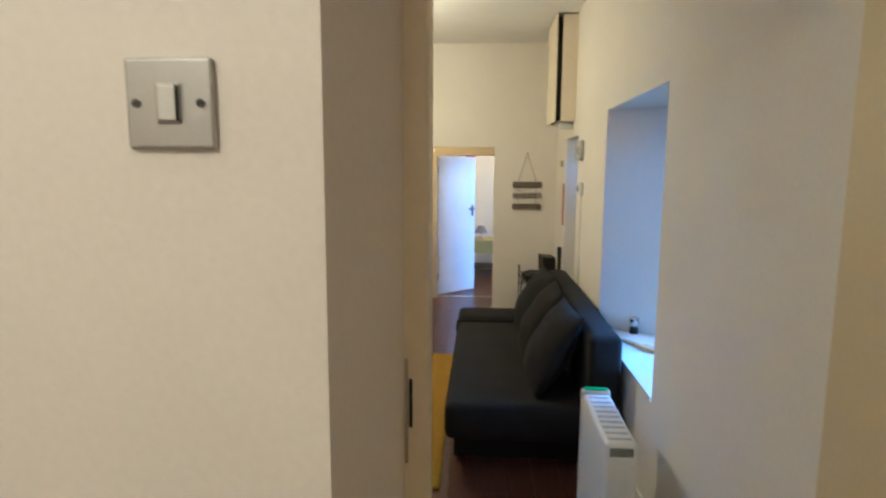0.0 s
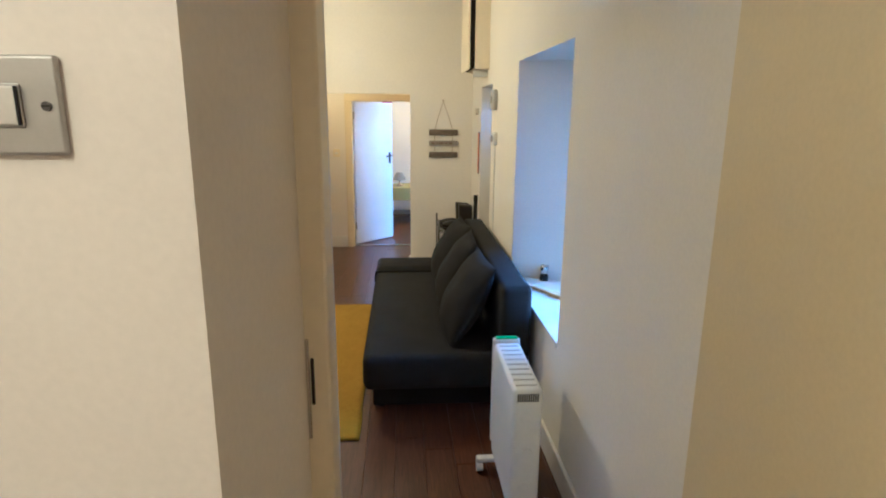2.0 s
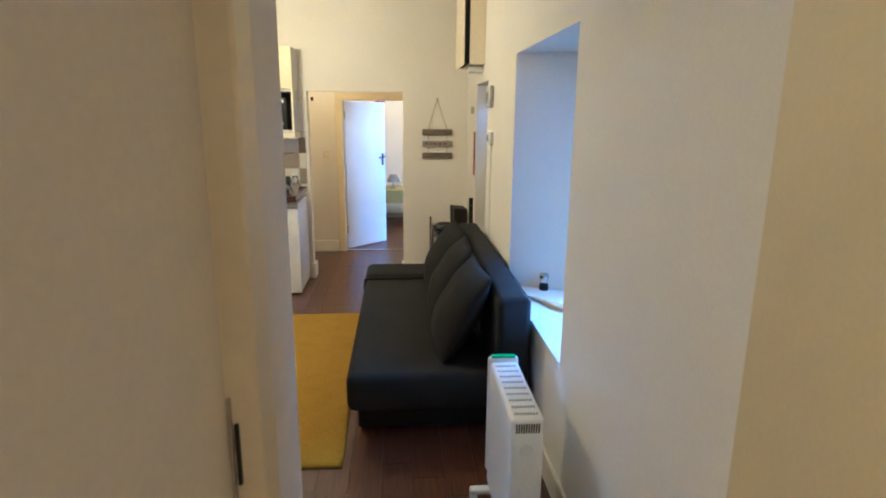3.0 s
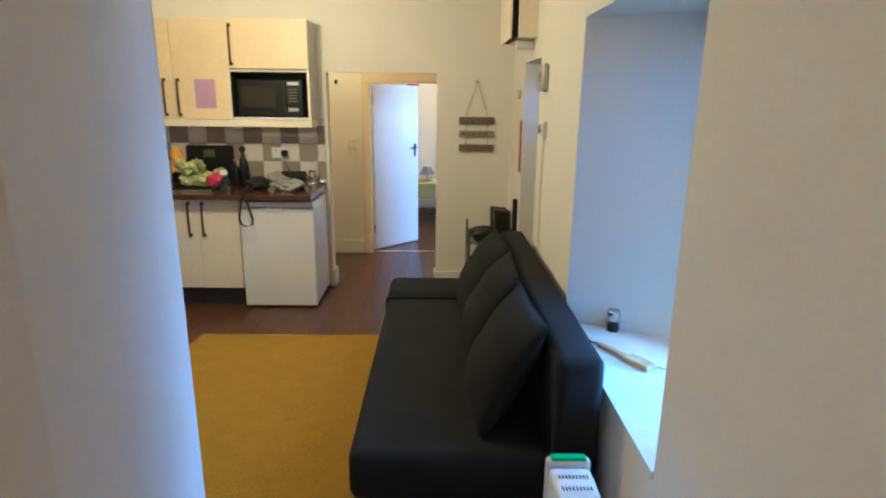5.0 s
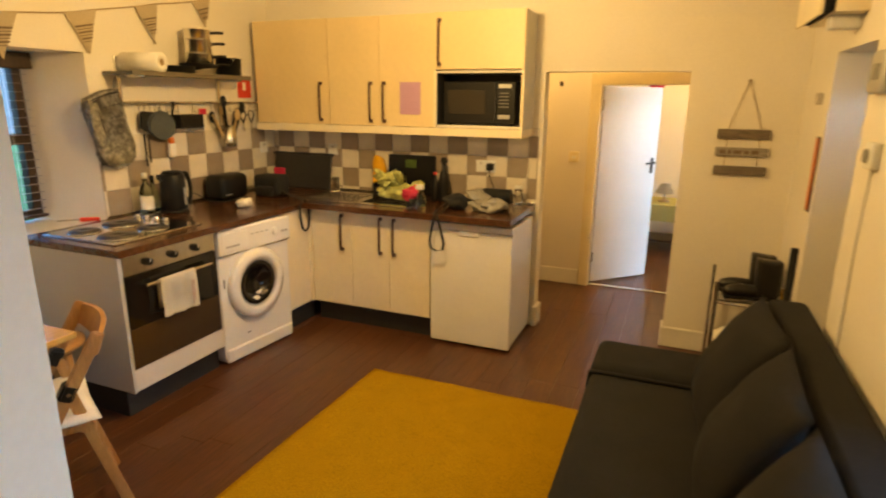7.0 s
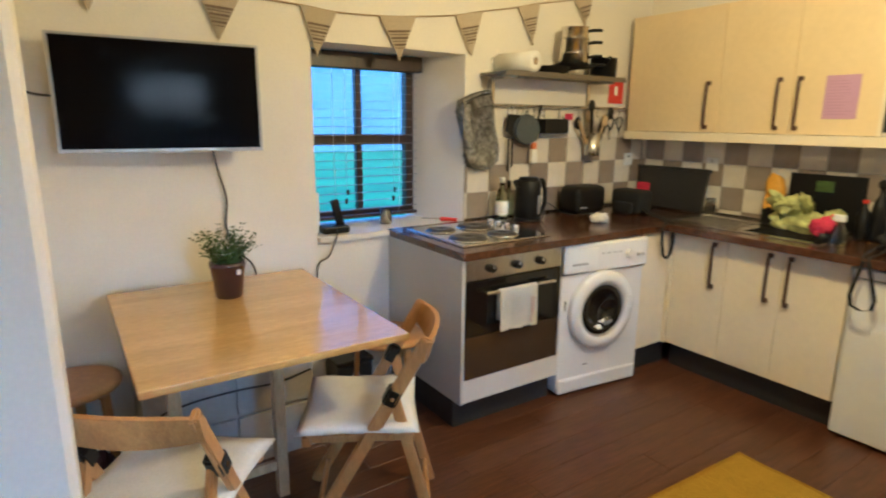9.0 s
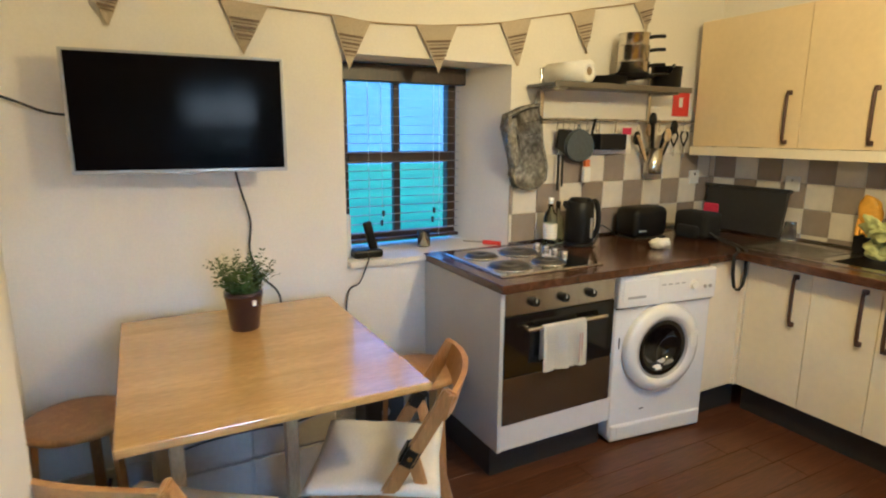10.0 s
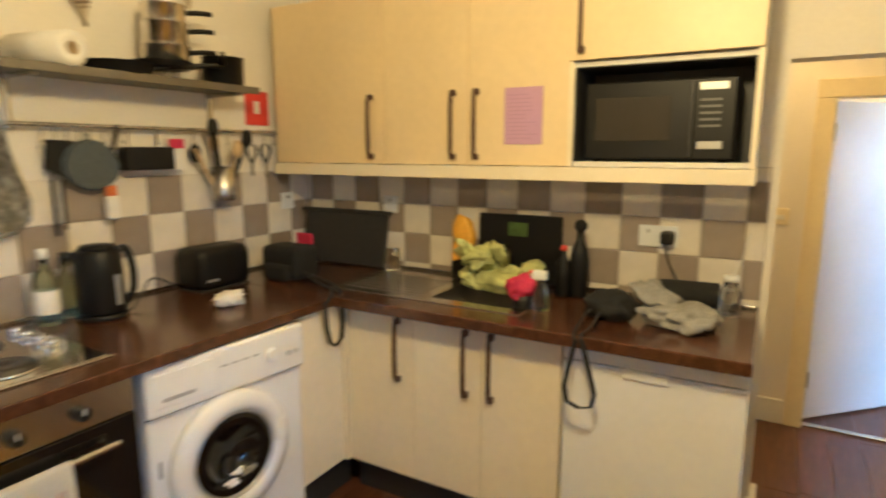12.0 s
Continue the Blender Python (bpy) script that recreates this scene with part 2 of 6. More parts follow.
def prism(bm, plan, z0, z1):
    lo = [bm.verts.new((x, y, z0)) for x, y in plan]
    hi = [bm.verts.new((x, y, z1)) for x, y in plan]
    n = len(plan)
    faces = [bm.faces.new(lo[::-1]), bm.faces.new(hi)]
    for i in range(n):
        faces.append(bm.faces.new((lo[i], lo[(i + 1) % n], hi[(i + 1) % n], hi[i])))
    bmesh.ops.recalc_face_normals(bm, faces=faces)
    return bm


def cyl(bm, a, b, r0, r1=None, n=20):
    a, b = Vector(a), Vector(b)
    m = Matrix.Translation((a + b) / 2) @ (b - a).to_track_quat("Z", "Y").to_matrix().to_4x4()
    bmesh.ops.create_cone(bm, cap_ends=True, segments=n, radius1=r0, radius2=r0 if r1 is None else r1, depth=(b - a).length, matrix=m)
    return bm


def bar(bm, a, b, w, d, bev=0.003, up=(0, 0, 1)):
    """A rounded rectangular bar from a to b."""
    a, b = Vector(a), Vector(b)
    z = (b - a).normalized()
    x = Vector(up).cross(z)
    x = x.normalized() if x.length > 1e-4 else Vector((1, 0, 0))
    y = z.cross(x)
    m = Matrix((x, y, z)).transposed().to_4x4()
    m.translation = (a + b) / 2
    r = bmesh.ops.create_cube(bm, size=1, matrix=m @ Matrix.Diagonal((w, d, (b - a).length, 1)))
    if bev:
        bmesh.ops.bevel(bm, geom=list({e for v in r["verts"] for e in v.link_edges}), offset=bev, segments=2, affect="EDGES")
    return bm


def turned(bm, profile, centre=(0, 0, 0), n=28, cap=True):
    """A body of revolution round the vertical from (radius, height) pairs."""
    cx, cy, cz = centre
    rings = []
    for r, z in profile:
        rings.append([bm.verts.new((cx + r * math.cos(2 * math.pi * k / n), cy + r * math.sin(2 * math.pi * k / n), cz + z)) for k in range(n)])
    faces = []
    for p, q in zip(rings, rings[1:]):
        faces += [bm.faces.new((p[k], p[(k + 1) % n], q[(k + 1) % n], q[k])) for k in range(n)]
    if cap and profile[0][0] > 1e-5:
        faces.append(bm.faces.new(rings[0][::-1]))
    if cap and profile[-1][0] > 1e-5:
        faces.append(bm.faces.new(rings[-1]))
    for f in faces:
        f.smooth = True
    return bm


def tube(bm, pts, r, n=8, smooth=4):
    """A round cable along points, rounded by a Catmull-Rom curve."""
    p = [Vector(q) for q in pts]
    line = []
    for i in range(len(p) - 1):
        a, b, c, d = p[max(i - 1, 0)], p[i], p[i + 1], p[min(i + 2, len(p) - 1)]
        for k in range(smooth):
            t = k / smooth
            line.append(0.5 * (2 * b + (c - a) * t + (2 * a - 5 * b + 4 * c - d) * t * t + (3 * b - a - 3 * c + d) * t ** 3))
    line.append(p[-1])
    rings = []
    for i, q in enumerate(line):
        z = (line[min(i + 1, len(line) - 1)] - line[max(i - 1, 0)]).normalized()
        x = z.cross(Vector((0.31, 0.17, 0.94))).normalized()
        y = z.cross(x)
        rings.append([bm.verts.new(q + r * (x * math.cos(2 * math.pi * k / n) + y * math.sin(2 * math.pi * k / n))) for k in range(n)])
    for a, b in zip(rings, rings[1:]):
        for k in range(n):
            bm.faces.new((a[k], a[(k + 1) % n], b[(k + 1) % n], b[k])).smooth = True
    bm.faces.new(rings[0][::-1])
    bm.faces.new(rings[-1])
    return bm


def ribbon(bm, pts, w, t, axis):
    """A flat strap along points, w wide along axis and t thick."""
    p = [Vector(q) for q in pts]
    ax = Vector(axis)
    rings = []
    for i, q in enumerate(p):
        z = (p[min(i + 1, len(p) - 1)] - p[max(i - 1, 0)]).normalized()
        nrm = z.cross(ax).normalized()
        rings.append([bm.verts.new(q + ax * w / 2 * s + nrm * t / 2 * u) for s, u in ((-1, -1), (1, -1), (1, 1), (-1, 1))])
    for a, b in zip(rings, rings[1:]):
        for k in range(4):
            bm.faces.new((a[k], a[(k + 1) % 4], b[(k + 1) % 4], b[k]))
    bm.faces.new(rings[0][::-1])
    bm.faces.new(rings[-1])
    return bm


def lump(bm, centre, size, rough=0.2, freq=6.0, sub=3, seed=0, flat=None):
    """An uneven soft body: a bag, a crumpled cloth."""
    r = bmesh.ops.create_icosphere(bm, subdivisions=sub, radius=1)
    for v in r["verts"]:
        k = 1 + rough * noise.noise(v.co * freq * 0.3 + Vector((seed, seed * 2.1, 0))) * 2 + rough * 0.5 * noise.noise(v.co * freq + Vector((seed, 0, 0)))
        v.co = Vector(centre) + Vector((v.co.x * size[0], v.co.y * size[1], v.co.z * size[2])) * k
        if flat is not None and v.co.z < flat:
            v.co.z = flat
    for f in bm.faces:
        f.smooth = True
    return bm


def pillow(bm, m, w, h, t, n=12, pinch=0.55):
    """A stuffed cushion, w wide, h high, t thick, posed by m."""
    sides = []
    for s in (1, -1):
        grid = []
        for i in range(n + 1):
            row = []
            for j in range(n + 1):
                u, v = 2 * i / n - 1, 2 * j / n - 1
                puff = ((1 - abs(u) ** 2.6) * (1 - abs(v) ** 2.6)) ** pinch
                draw = 1 - 0.05 * (1 - abs(v)) * abs(u) ** 3
                wr = 0.012 * noise.noise(Vector((u * 2.3, v * 2.3, w * 9 + s)))
                row.append(bm.verts.new(m @ Vector((u * w / 2 * draw, s * (puff * t / 2) + wr * puff, v * h / 2 * (1 - 0.05 * (1 - abs(u)) * abs(v) ** 3)))))
            grid.append(row)
        sides.append(grid)
        for i in range(n):
            for j in range(n):
                q = (grid[i][j], grid[i + 1][j], grid[i + 1][j + 1], grid[i][j + 1])
                bm.faces.new(q if s < 0 else q[::-1]).smooth = True
    bmesh.ops.remove_doubles(bm, verts=list(bm.verts), dist=0.0008)
    return bm


def finish(name, bm, mat, smooth=False):
    me = bpy.data.meshes.new(name)
    bmesh.ops.recalc_face_normals(bm, faces=list(bm.faces))
    bm.to_mesh(me)
    bm.free()
    if mat:
        me.materials.append(mat)
    if smooth:
        for p in me.polygons:
            p.use_smooth = True
    return me


ROOT = {}


def thing(name, x, y, z, label, category, group="", rz=0.0):
    """An Empty at a thing's base; its parts are given in world places, or with local=True round the base."""
    ob = new(name)
    ob.empty_display_size = 0.05
    ob.matrix_basis = pose(x, y, z, 0, 0, rz)
    ROOT[ob.name] = ob.matrix_basis.copy()
    return tagged(ob, label, category, group)


def part(name, bm, mat, parent, label="", local=False, smooth=False):
    """One mesh object under a thing or under a part."""
    base = ROOT[parent.name]
    if not local:
        bm.transform(base.inverted())
    ob = new(name, finish(name, bm, mat, smooth))
    ob.parent = parent
    ROOT[ob.name] = base
    return tagged(ob, label) if label else ob


def single(name, bm, mat, label, category, group="", kind="", smooth=False):
    """A thing of one mesh, with its origin at its base."""
    lo = [min(v.co[i] for v in bm.verts) for i in range(3)]
    hi = [max(v.co[i] for v in bm.verts) for i in range(3)]
    o = Vector(((lo[0] + hi[0]) / 2, (lo[1] + hi[1]) / 2, lo[2]))
    bm.transform(Matrix.Translation(-o))
    ob = new(name, finish(name, bm, mat, smooth))
    ob.location = o
    ROOT[ob.name] = Matrix.Translation(o)
    return tagged(ob, label, category, group, kind)


def structure(name, bm, mat, label, category):
    ob = new(name, finish(name, bm, mat))
    ROOT[ob.name] = Matrix()
    return tagged(ob, label, category, kind="structure")


# ---- the rooms ----
XR, XL, YB, H = 1.215, -2.58, 4.96, 2.83

bm = mesh()
bx(bm, (-3.2, -2.8, -0.12), (2.4, 9.6, -0.012))
floor = structure("floor", bm, SUBFLOOR, "dark red-brown laminate floor of narrow planks", "floor")

bm = mesh()
bx(bm, (-3.2, -2.8, H), (2.4, 9.6, H + 0.12))
structure("ceiling", bm, CEIL, "plain white painted ceiling", "ceiling")

bm = mesh()
prism(bm, [(XR, 0.28), (1.75, 0.28), (1.75, 1.60), (XR, 1.475)], 0, H)
prism(bm, [(XR, 1.475), (1.75, 1.60), (1.75, 2.355), (XR, 2.625)], 0, 0.585)
prism(bm, [(XR, 1.475), (1.75, 1.60), (1.75, 2.355), (XR, 2.625)], 1.945, H)
prism(bm, [(XR, 2.625), (1.75, 2.355), (1.75, 3.66), (XR, 3.66)], 0, H)
bx(bm, (XR, 3.66, 1.86), (1.75, 4.29, H))
bx(bm, (XR, 4.29, 0), (1.75, 5.08, H))
structure("wall_east", bm, PAINT, "thick off-white plastered wall with a deep window recess", "wall")

bm = mesh()
bx(bm, (-3.0, 0.9, 0), (XL, 2.425, H))
prism(bm, [(XL, 2.425), (XL, 3.345), (-3.0, 3.19), (-3.0, 2.50)], 0, 0.875)
prism(bm, [(XL, 2.425), (XL, 3.345), (-3.0, 3.19), (-3.0, 2.50)], 1.865, H)
prism(bm, [(XL, 2.425), (-3.0, 2.425), (-3.0, 2.50)], 0.875, 1.865)
prism(bm, [(XL, 3.345), (-3.0, 3.19), (-3.0, 3.345)], 0.875, 1.865)
bx(bm, (-3.0, 3.345, 0), (XL, 5.08, H))
structure("wall_west", bm, PAINT, "off-white plastered wall with a splayed window recess", "wall")

bm = mesh()
bx(bm, (XL, YB, 0), (-0.31, 5.08, H))
bx(bm, (-0.31, YB, 1.815), (0.59, 5.08, H))
bx(bm, (0.59, YB, 0), (XR, 5.08, H))
wall_back = structure("wall_north", bm, PAINT, "off-white wall with an open passage to a hall", "wall")

# the entry: a thick jamb, a splayed return and the wall behind the dining corner
bm = mesh()
prism(bm, [(-1.2, -0.40), (0.318, -0.40), (0.345, -0.03), (0.338, 0.451), (0.05, 1.295), (-0.065, 1.255),
           (0.215, 0.42), (0.22, 0.12), (-1.09, 0.12), (-1.09, 0.0), (0.21, 0.0), (0.20, -0.28), (-1.2, -0.28)], 0, H)
structure("wall_entry_west", bm, PAINT_ENTRY, "cream entry wall with a splayed return", "wall")
bm = mesh()
prism(bm, [(XR, 0.28), (1.12, -0.40), (2.2, -0.40), (2.2, -0.28), (1.32, -0.28), (1.40, 0.28)], 0, H)
structure("wall_entry_east", bm, BEIGE, "beige entry wall beside the doorway", "wall")
bm = mesh()
bx(bm, (0.33, -0.40, 2.12), (1.12, -0.20, H))
structure("wall_entry_header", bm, PAINT_ENTRY, "wall above the entry doorway", "wall")
bm = mesh()
prism(bm, [(-1.09, 0.0), (-1.09, 1.296), (-1.106, 1.312), (-1.36, 1.312), (-1.36, 0.0)], 0, H)
structure("wall_alcove", bm, PAINT, "thick off-white wall end beside the dining corner", "wall")
bm = mesh()
bx(bm, (XL, 0.98, 0), (-1.36, 1.10, H))
structure("wall_dining", bm, PAINT, "plain off-white wall behind the dining corner", "wall")

# the entry room behind the camera
bm = mesh()
bx(bm, (-1.32, -2.7, 0), (-1.2, -0.28, H))
bx(bm, (2.2, -2.7, 0), (2.32, -0.28, H))
bx(bm, (-1.32, -2.82, 0), (2.32, -2.7, H))
structure("wall_entry_room", bm, PAINT_ENTRY, "plain cream walls of the entry room", "wall")

# the hall and the bedroom
bm = mesh()
bx(bm, (-1.5, 5.08, 0), (-1.38, 6.1, H))
bx(bm, (0.95, 5.08, 0), (1.07, 6.1, H))
structure("wall_hall_sides", bm, PAINT_ENTRY, "plain cream side walls of the hall", "wall")
bm = mesh()
bx(bm, (-1.5, 6.10, 0), (-0.09, 6.20, H))
bx(bm, (-0.09, 6.10, 1.765), (0.645, 6.20, H))
bx(bm, (0.645, 6.10, 0), (1.07, 6.20, H))
structure("wall_hall", bm, PAINT_ENTRY, "cream hall wall with a bedroom doorway", "wall")
bm = mesh()
bx(bm, (-1.2, 6.2, 0), (-1.08, 8.4, H))
bx(bm, (1.9, 6.2, 0), (2.02, 6.45, H))
bx(bm, (1.9, 6.45, 0), (2.02, 6.95, 1.30))
bx(bm, (1.9, 6.45, 1.85), (2.02, 6.95, H))
bx(bm, (1.9, 6.95, 0), (2.02, 8.4, H))
bx(bm, (-1.2, 8.4, 0), (2.02, 8.52, H))
structure("wall_bedroom", bm, PAINT, "pale bedroom walls lit by a side window", "wall")


def skirting(name, runs):
    bm = mesh()
    for lo, hi in runs:
        bx(bm, lo, hi, 0.006)
    return structure(name, bm, TRIM, "white painted skirting board", "baseboard")


skirting("baseboard_east", [((XR - 0.018, 0.32, 0), (XR - 0.001, 3.66, 0.13)), ((XR - 0.018, 4.29, 0), (XR - 0.001, YB - 0.02, 0.13))])
skirting("baseboard_north", [((0.585, YB - 0.018, 0), (XR, YB - 0.001, 0.14)), ((0.573, YB - 0.018, 0), (0.589, 5.08, 0.14)), ((-0.325, 4.93, 0), (-0.285, 5.08, 0.15))])
skirting("baseboard_hall", [((-1.38, 6.08, 0), (-0.18, 6.099, 0.14)), ((0.735, 6.08, 0), (0.95, 6.099, 0.14))])
skirting("baseboard_west", [((XL + 0.001, 1.1, 0), (XL + 0.018, 2.82, 0.12))])
skirting("baseboard_entry", [((-1.2, -0.419, 0), (0.30, -0.401, 0.13))])

# door lining with its strike plate, in the entry
lining = thing("door_frame", 0.345, 0.0, 0, "cream painted door lining with a brass strike plate", "door frame")
part("jamb", bx(mesh(), (0.30, -0.03, 0), (0.386, 0.05, 2.12), 0.005), GLOSS, lining)
part("strike_plate", bx(mesh(), (0.3455, -0.034, 1.085), (0.3515, -0.029, 1.27), 0.001), STEEL, lining, "worn steel strike plate")
part("latch_hole", bx(mesh(), (0.3535, -0.034, 1.15), (0.3590, -0.029, 1.235), 0.001), BLACKPL, lining, "dark latch slot")

# hall door: lining, architrave and the open leaf
arch = thing("door_frame", -0.09, 6.1, 0, "cream painted architrave round the bedroom doorway", "door frame")
part("jamb", bx(mesh(), (-0.17, 6.075, 0), (-0.085, 6.20, 1.76), 0.006), GLOSS, arch)
part("jamb", bx(mesh(), (0.64, 6.075, 0), (0.725, 6.20, 1.76), 0.006), GLOSS, arch)
part("lintel", bx(mesh(), (-0.17, 6.073, 1.76), (0.725, 6.20, 1.855), 0.006), GLOSS, arch)
part("threshold", bx(mesh(), (-0.085, 6.11, 0.001), (0.64, 6.15, 0.012), 0.003), STEEL, arch, "thin metal threshold strip")

leaf = thing("door_1", -0.075, 6.19, 0, "white painted flush door standing open into the bedroom", "door", rz=45)
tagged(leaf, kind="structure")
part("door_leaf", bx(mesh(), (0, 0, 0.012), (0.64, 0.04, 1.752), 0.004), DOORW, leaf, local=True)
b = mesh()
bx(b, (0.575, -0.006, 0.99), (0.605, 0.0, 1.13), 0.002)
part("handle_plate", b, BLACKPL, leaf, "black handle plate", local=True)
b = mesh()
cyl(b, (0.59, 0, 1.09), (0.59, -0.045, 1.09), 0.008, n=10)
tube(b, [(0.59, -0.045, 1.09), (0.55, -0.05, 1.088), (0.49, -0.045, 1.085)], 0.008)
part("door_handle", b, BLACKPL, leaf, "black lever handle", local=True)
for hz in (0.2, 1.55):
    part("hinge", cyl(mesh(), (-0.004, -0.004, hz), (-0.004, -0.004, hz + 0.09), 0.007, n=8), STEEL, leaf, local=True)


# ---- windows ----
def window(name, x, y0, y1, z0, z1, side, ymid, zmid, slats_tilt, label, depth, slat_mat):
    """A dark wooden window with a mid rail, glazing bars, panes and a blind; side +1: the room lies at larger x."""
    w = thing(name, x, (y0 + y1) / 2, z0, label, "window")
    tagged(w, kind="structure")
    t = 0.05
    frame_bars = [((x - 0.03, y0, z0), (x + 0.03, y0 + t, z1)), ((x - 0.03, y1 - t, z0), (x + 0.03, y1, z1)),
                  ((x - 0.03, y0 + t, z1 - t), (x + 0.03, y1 - t, z1)), ((x - 0.03, y0 + t, z0), (x + 0.03, y1 - t, z0 + t))]
    for lo, hi in frame_bars:
        part("window_frame", bx(mesh(), lo, hi, 0.004), DARKWOOD, w)
    part("mid_rail", bx(mesh(), (x - 0.028, y0 + t, zmid - 0.03), (x + 0.034, y1 - t, zmid + 0.03), 0.004), DARKWOOD, w)
    part("glazing_bar", bx(mesh(), (x - 0.02, ymid - 0.018, zmid + 0.03), (x + 0.024, ymid + 0.018, z1 - t), 0.004), DARKWOOD, w)
    part("glazing_bar", bx(mesh(), (x - 0.02, ymid - 0.018, z0 + t), (x + 0.024, ymid + 0.018, zmid - 0.03), 0.004), DARKWOOD, w)
    for a, c in ((y0 + t, ymid - 0.018), (ymid + 0.018, y1 - t)):
        for d, e in ((z0 + t, zmid - 0.03), (zmid + 0.03, z1 - t)):
            p = part("pane", bx(mesh(), (x - 0.004, a - 0.004, d - 0.004), (x, c + 0.004, e + 0.004)), PANE, w)
            p.visible_shadow = False
    blind = thing("venetian_blind", x + side * 0.06, (y0 + y1) / 2, z0, "open venetian blind with thin slats and a dark head rail", "blind")
    bxx = x + side * 0.075
    part("head_rail", bx(mesh(), (bxx - 0.035, y0 - 0.02, z1 - 0.075), (bxx + 0.035, y1 + 0.02, z1 + 0.012), 0.006), DARKWOOD, blind)
    z = z1 - 0.105
    while z > z0 + 0.05:
        b = mesh()
        bar(b, (bxx, y0 + 0.01, z), (bxx, y1 - 0.01, z), depth, 0.0015, 0, up=(math.sin(radians(slats_tilt)) * side, 0, math.cos(radians(slats_tilt))))
        part("slat", b, slat_mat, blind)
        z -= 0.047
    part("bottom_rail", bx(mesh(), (bxx - 0.018, y0 + 0.01, z0 + 0.012), (bxx + 0.018, y1 - 0.01, z0 + 0.03), 0.003), DARKWOOD, blind)
    for k in (0.2, 0.8):
        yy = y0 + (y1 - y0) * k
        part("ladder_cord", cyl(mesh(), (bxx + side * 0.02, yy, z0 + 0.02), (bxx + side * 0.02, yy, z1 - 0.07), 0.0012, n=5), CABLE_W, blind)
    for k in (0.3, 0.74):
        yy = y0 + (y1 - y0) * k
        part("pull_cord", cyl(mesh(), (bxx + side * 0.03, yy, z0 + 0.14), (bxx + side * 0.03, yy, z1 - 0.07), 0.001, n=5), CABLE_W, blind)
        for q in (0.10, 0.15):
            part("cord_toggle", cyl(mesh(), (bxx + side * 0.03, yy + (q - 0.12) * 0.2, z0 + q), (bxx + side * 0.03, yy + (q - 0.12) * 0.2, z0 + q + 0.032), 0.006, 0.009, n=8), DARKWOOD, blind, "dark wooden cord toggle")
    return w


window("window_1", -2.93, 2.50, 3.19, 0.925, 1.845, 1, 2.83, 1.385, 3, "dark-stained wooden window with four panes in a splayed recess", 0.022, SLAT_BROWN)
window("window_2", 1.715, 1.60, 2.355, 0.64, 1.92, -1, 1.975, 1.28, 28, "dark-stained wooden window at the back of a deep white recess", 0.02, SLAT)

bm = mesh()
prism(bm, [(XL + 0.03, 2.43), (XL + 0.03, 3.34), (XL, 3.345), (-2.97, 3.195), (-2.97, 2.495), (XL, 2.425)], 0.877, 0.905)
structure("window_sill_1", bm, TRIM, "white painted window sill", "sill")
bm = mesh()
prism(bm, [(XR - 0.004, 1.485), (1.70, 1.605), (1.70, 2.375), (XR - 0.004, 2.618)], 0.587, 0.61)
structure("window_sill_2", bm, TRIM, "white painted deep window sill", "sill")

# assumed outer door in the far recess of the thick wall; its unseen pane lets daylight in
od = thing("door_2", 1.70, 3.975, 0, "assumed white outer door, its unseen pane added to light the recess", "door")
tagged(od, kind="structure")
part("door_leaf", bx(mesh(), (1.69, 3.66, 0), (1.73, 4.29, 1.62), 0.003), DOORW, od)
for lo, hi in (((1.69, 3.66, 1.62), (1.73, 3.80, 1.86)), ((1.69, 4.15, 1.62), (1.73, 4.29, 1.86)), ((1.69, 3.80, 1.74), (1.73, 4.15, 1.86))):
    part("stile", bx(mesh(), lo, hi, 0.003), DOORW, od)
part("pane", bx(mesh(), (1.705, 3.795, 1.615), (1.711, 4.155, 1.745)), PANE, od).visible_shadow = False

# bedroom window
bw = thing("window_3", 1.96, 6.7, 1.30, "white framed bedroom window", "window")
tagged(bw, kind="structure")
for lo, hi in (((1.93, 6.45, 1.30), (1.99, 6.51, 1.85)), ((1.93, 6.89, 1.30), (1.99, 6.95, 1.85)), ((1.93, 6.51, 1.79), (1.99, 6.89, 1.85)), ((1.93, 6.51, 1.30), (1.99, 6.89, 1.36))):
    part("window_frame", bx(mesh(), lo, hi, 0.004), TRIM, bw)
part("pane", bx(mesh(), (1.955, 6.505, 1.355), (1.96, 6.895, 1.795)), PANE, bw).visible_shadow = False

# ---- outdoors ----
bm = mesh()
bx(bm, (-2500, -2500, -0.5), (2500, 2500, -0.14))
structure("ground", bm, GRASS, "green lawn outside the windows", "ground")

# ---- sofa corner ----
sofa = thing("sofa_bed", 0.75, 2.9, 0, "charcoal grey fabric sofa bed with loose back cushions", "sofa")
b = mesh()
bx(b, (0.288, 1.90, 0.17), (1.03, 3.64, 0.375), 0.045, 4)
part("seat", b, FABRIC, sofa, smooth=True)
part("base", bx(mesh(), (0.335, 2.03, 0.02), (1.08, 3.86, 0.18), 0.01), FABRIC_B, sofa, "black recessed base")
b = mesh()
bx(b, (0.286, 3.57, 0.19), (1.03, 3.93, 0.415), 0.05, 4)
part("armrest", b, FABRIC, sofa, smooth=True)
b = mesh()
bx(b, (1.02, 1.865, 0.10), (1.185, 3.86, 0.765), 0.035, 4)
part("backrest", b, FABRIC, sofa, smooth=True)
part("piping", tube(mesh(), [(0.284, 3.578, 0.29), (0.290, 3.572, 0.362), (0.32, 3.568, 0.380), (0.60, 3.566, 0.383), (1.0, 3.568, 0.383)], 0.010), FABRIC_B, sofa)
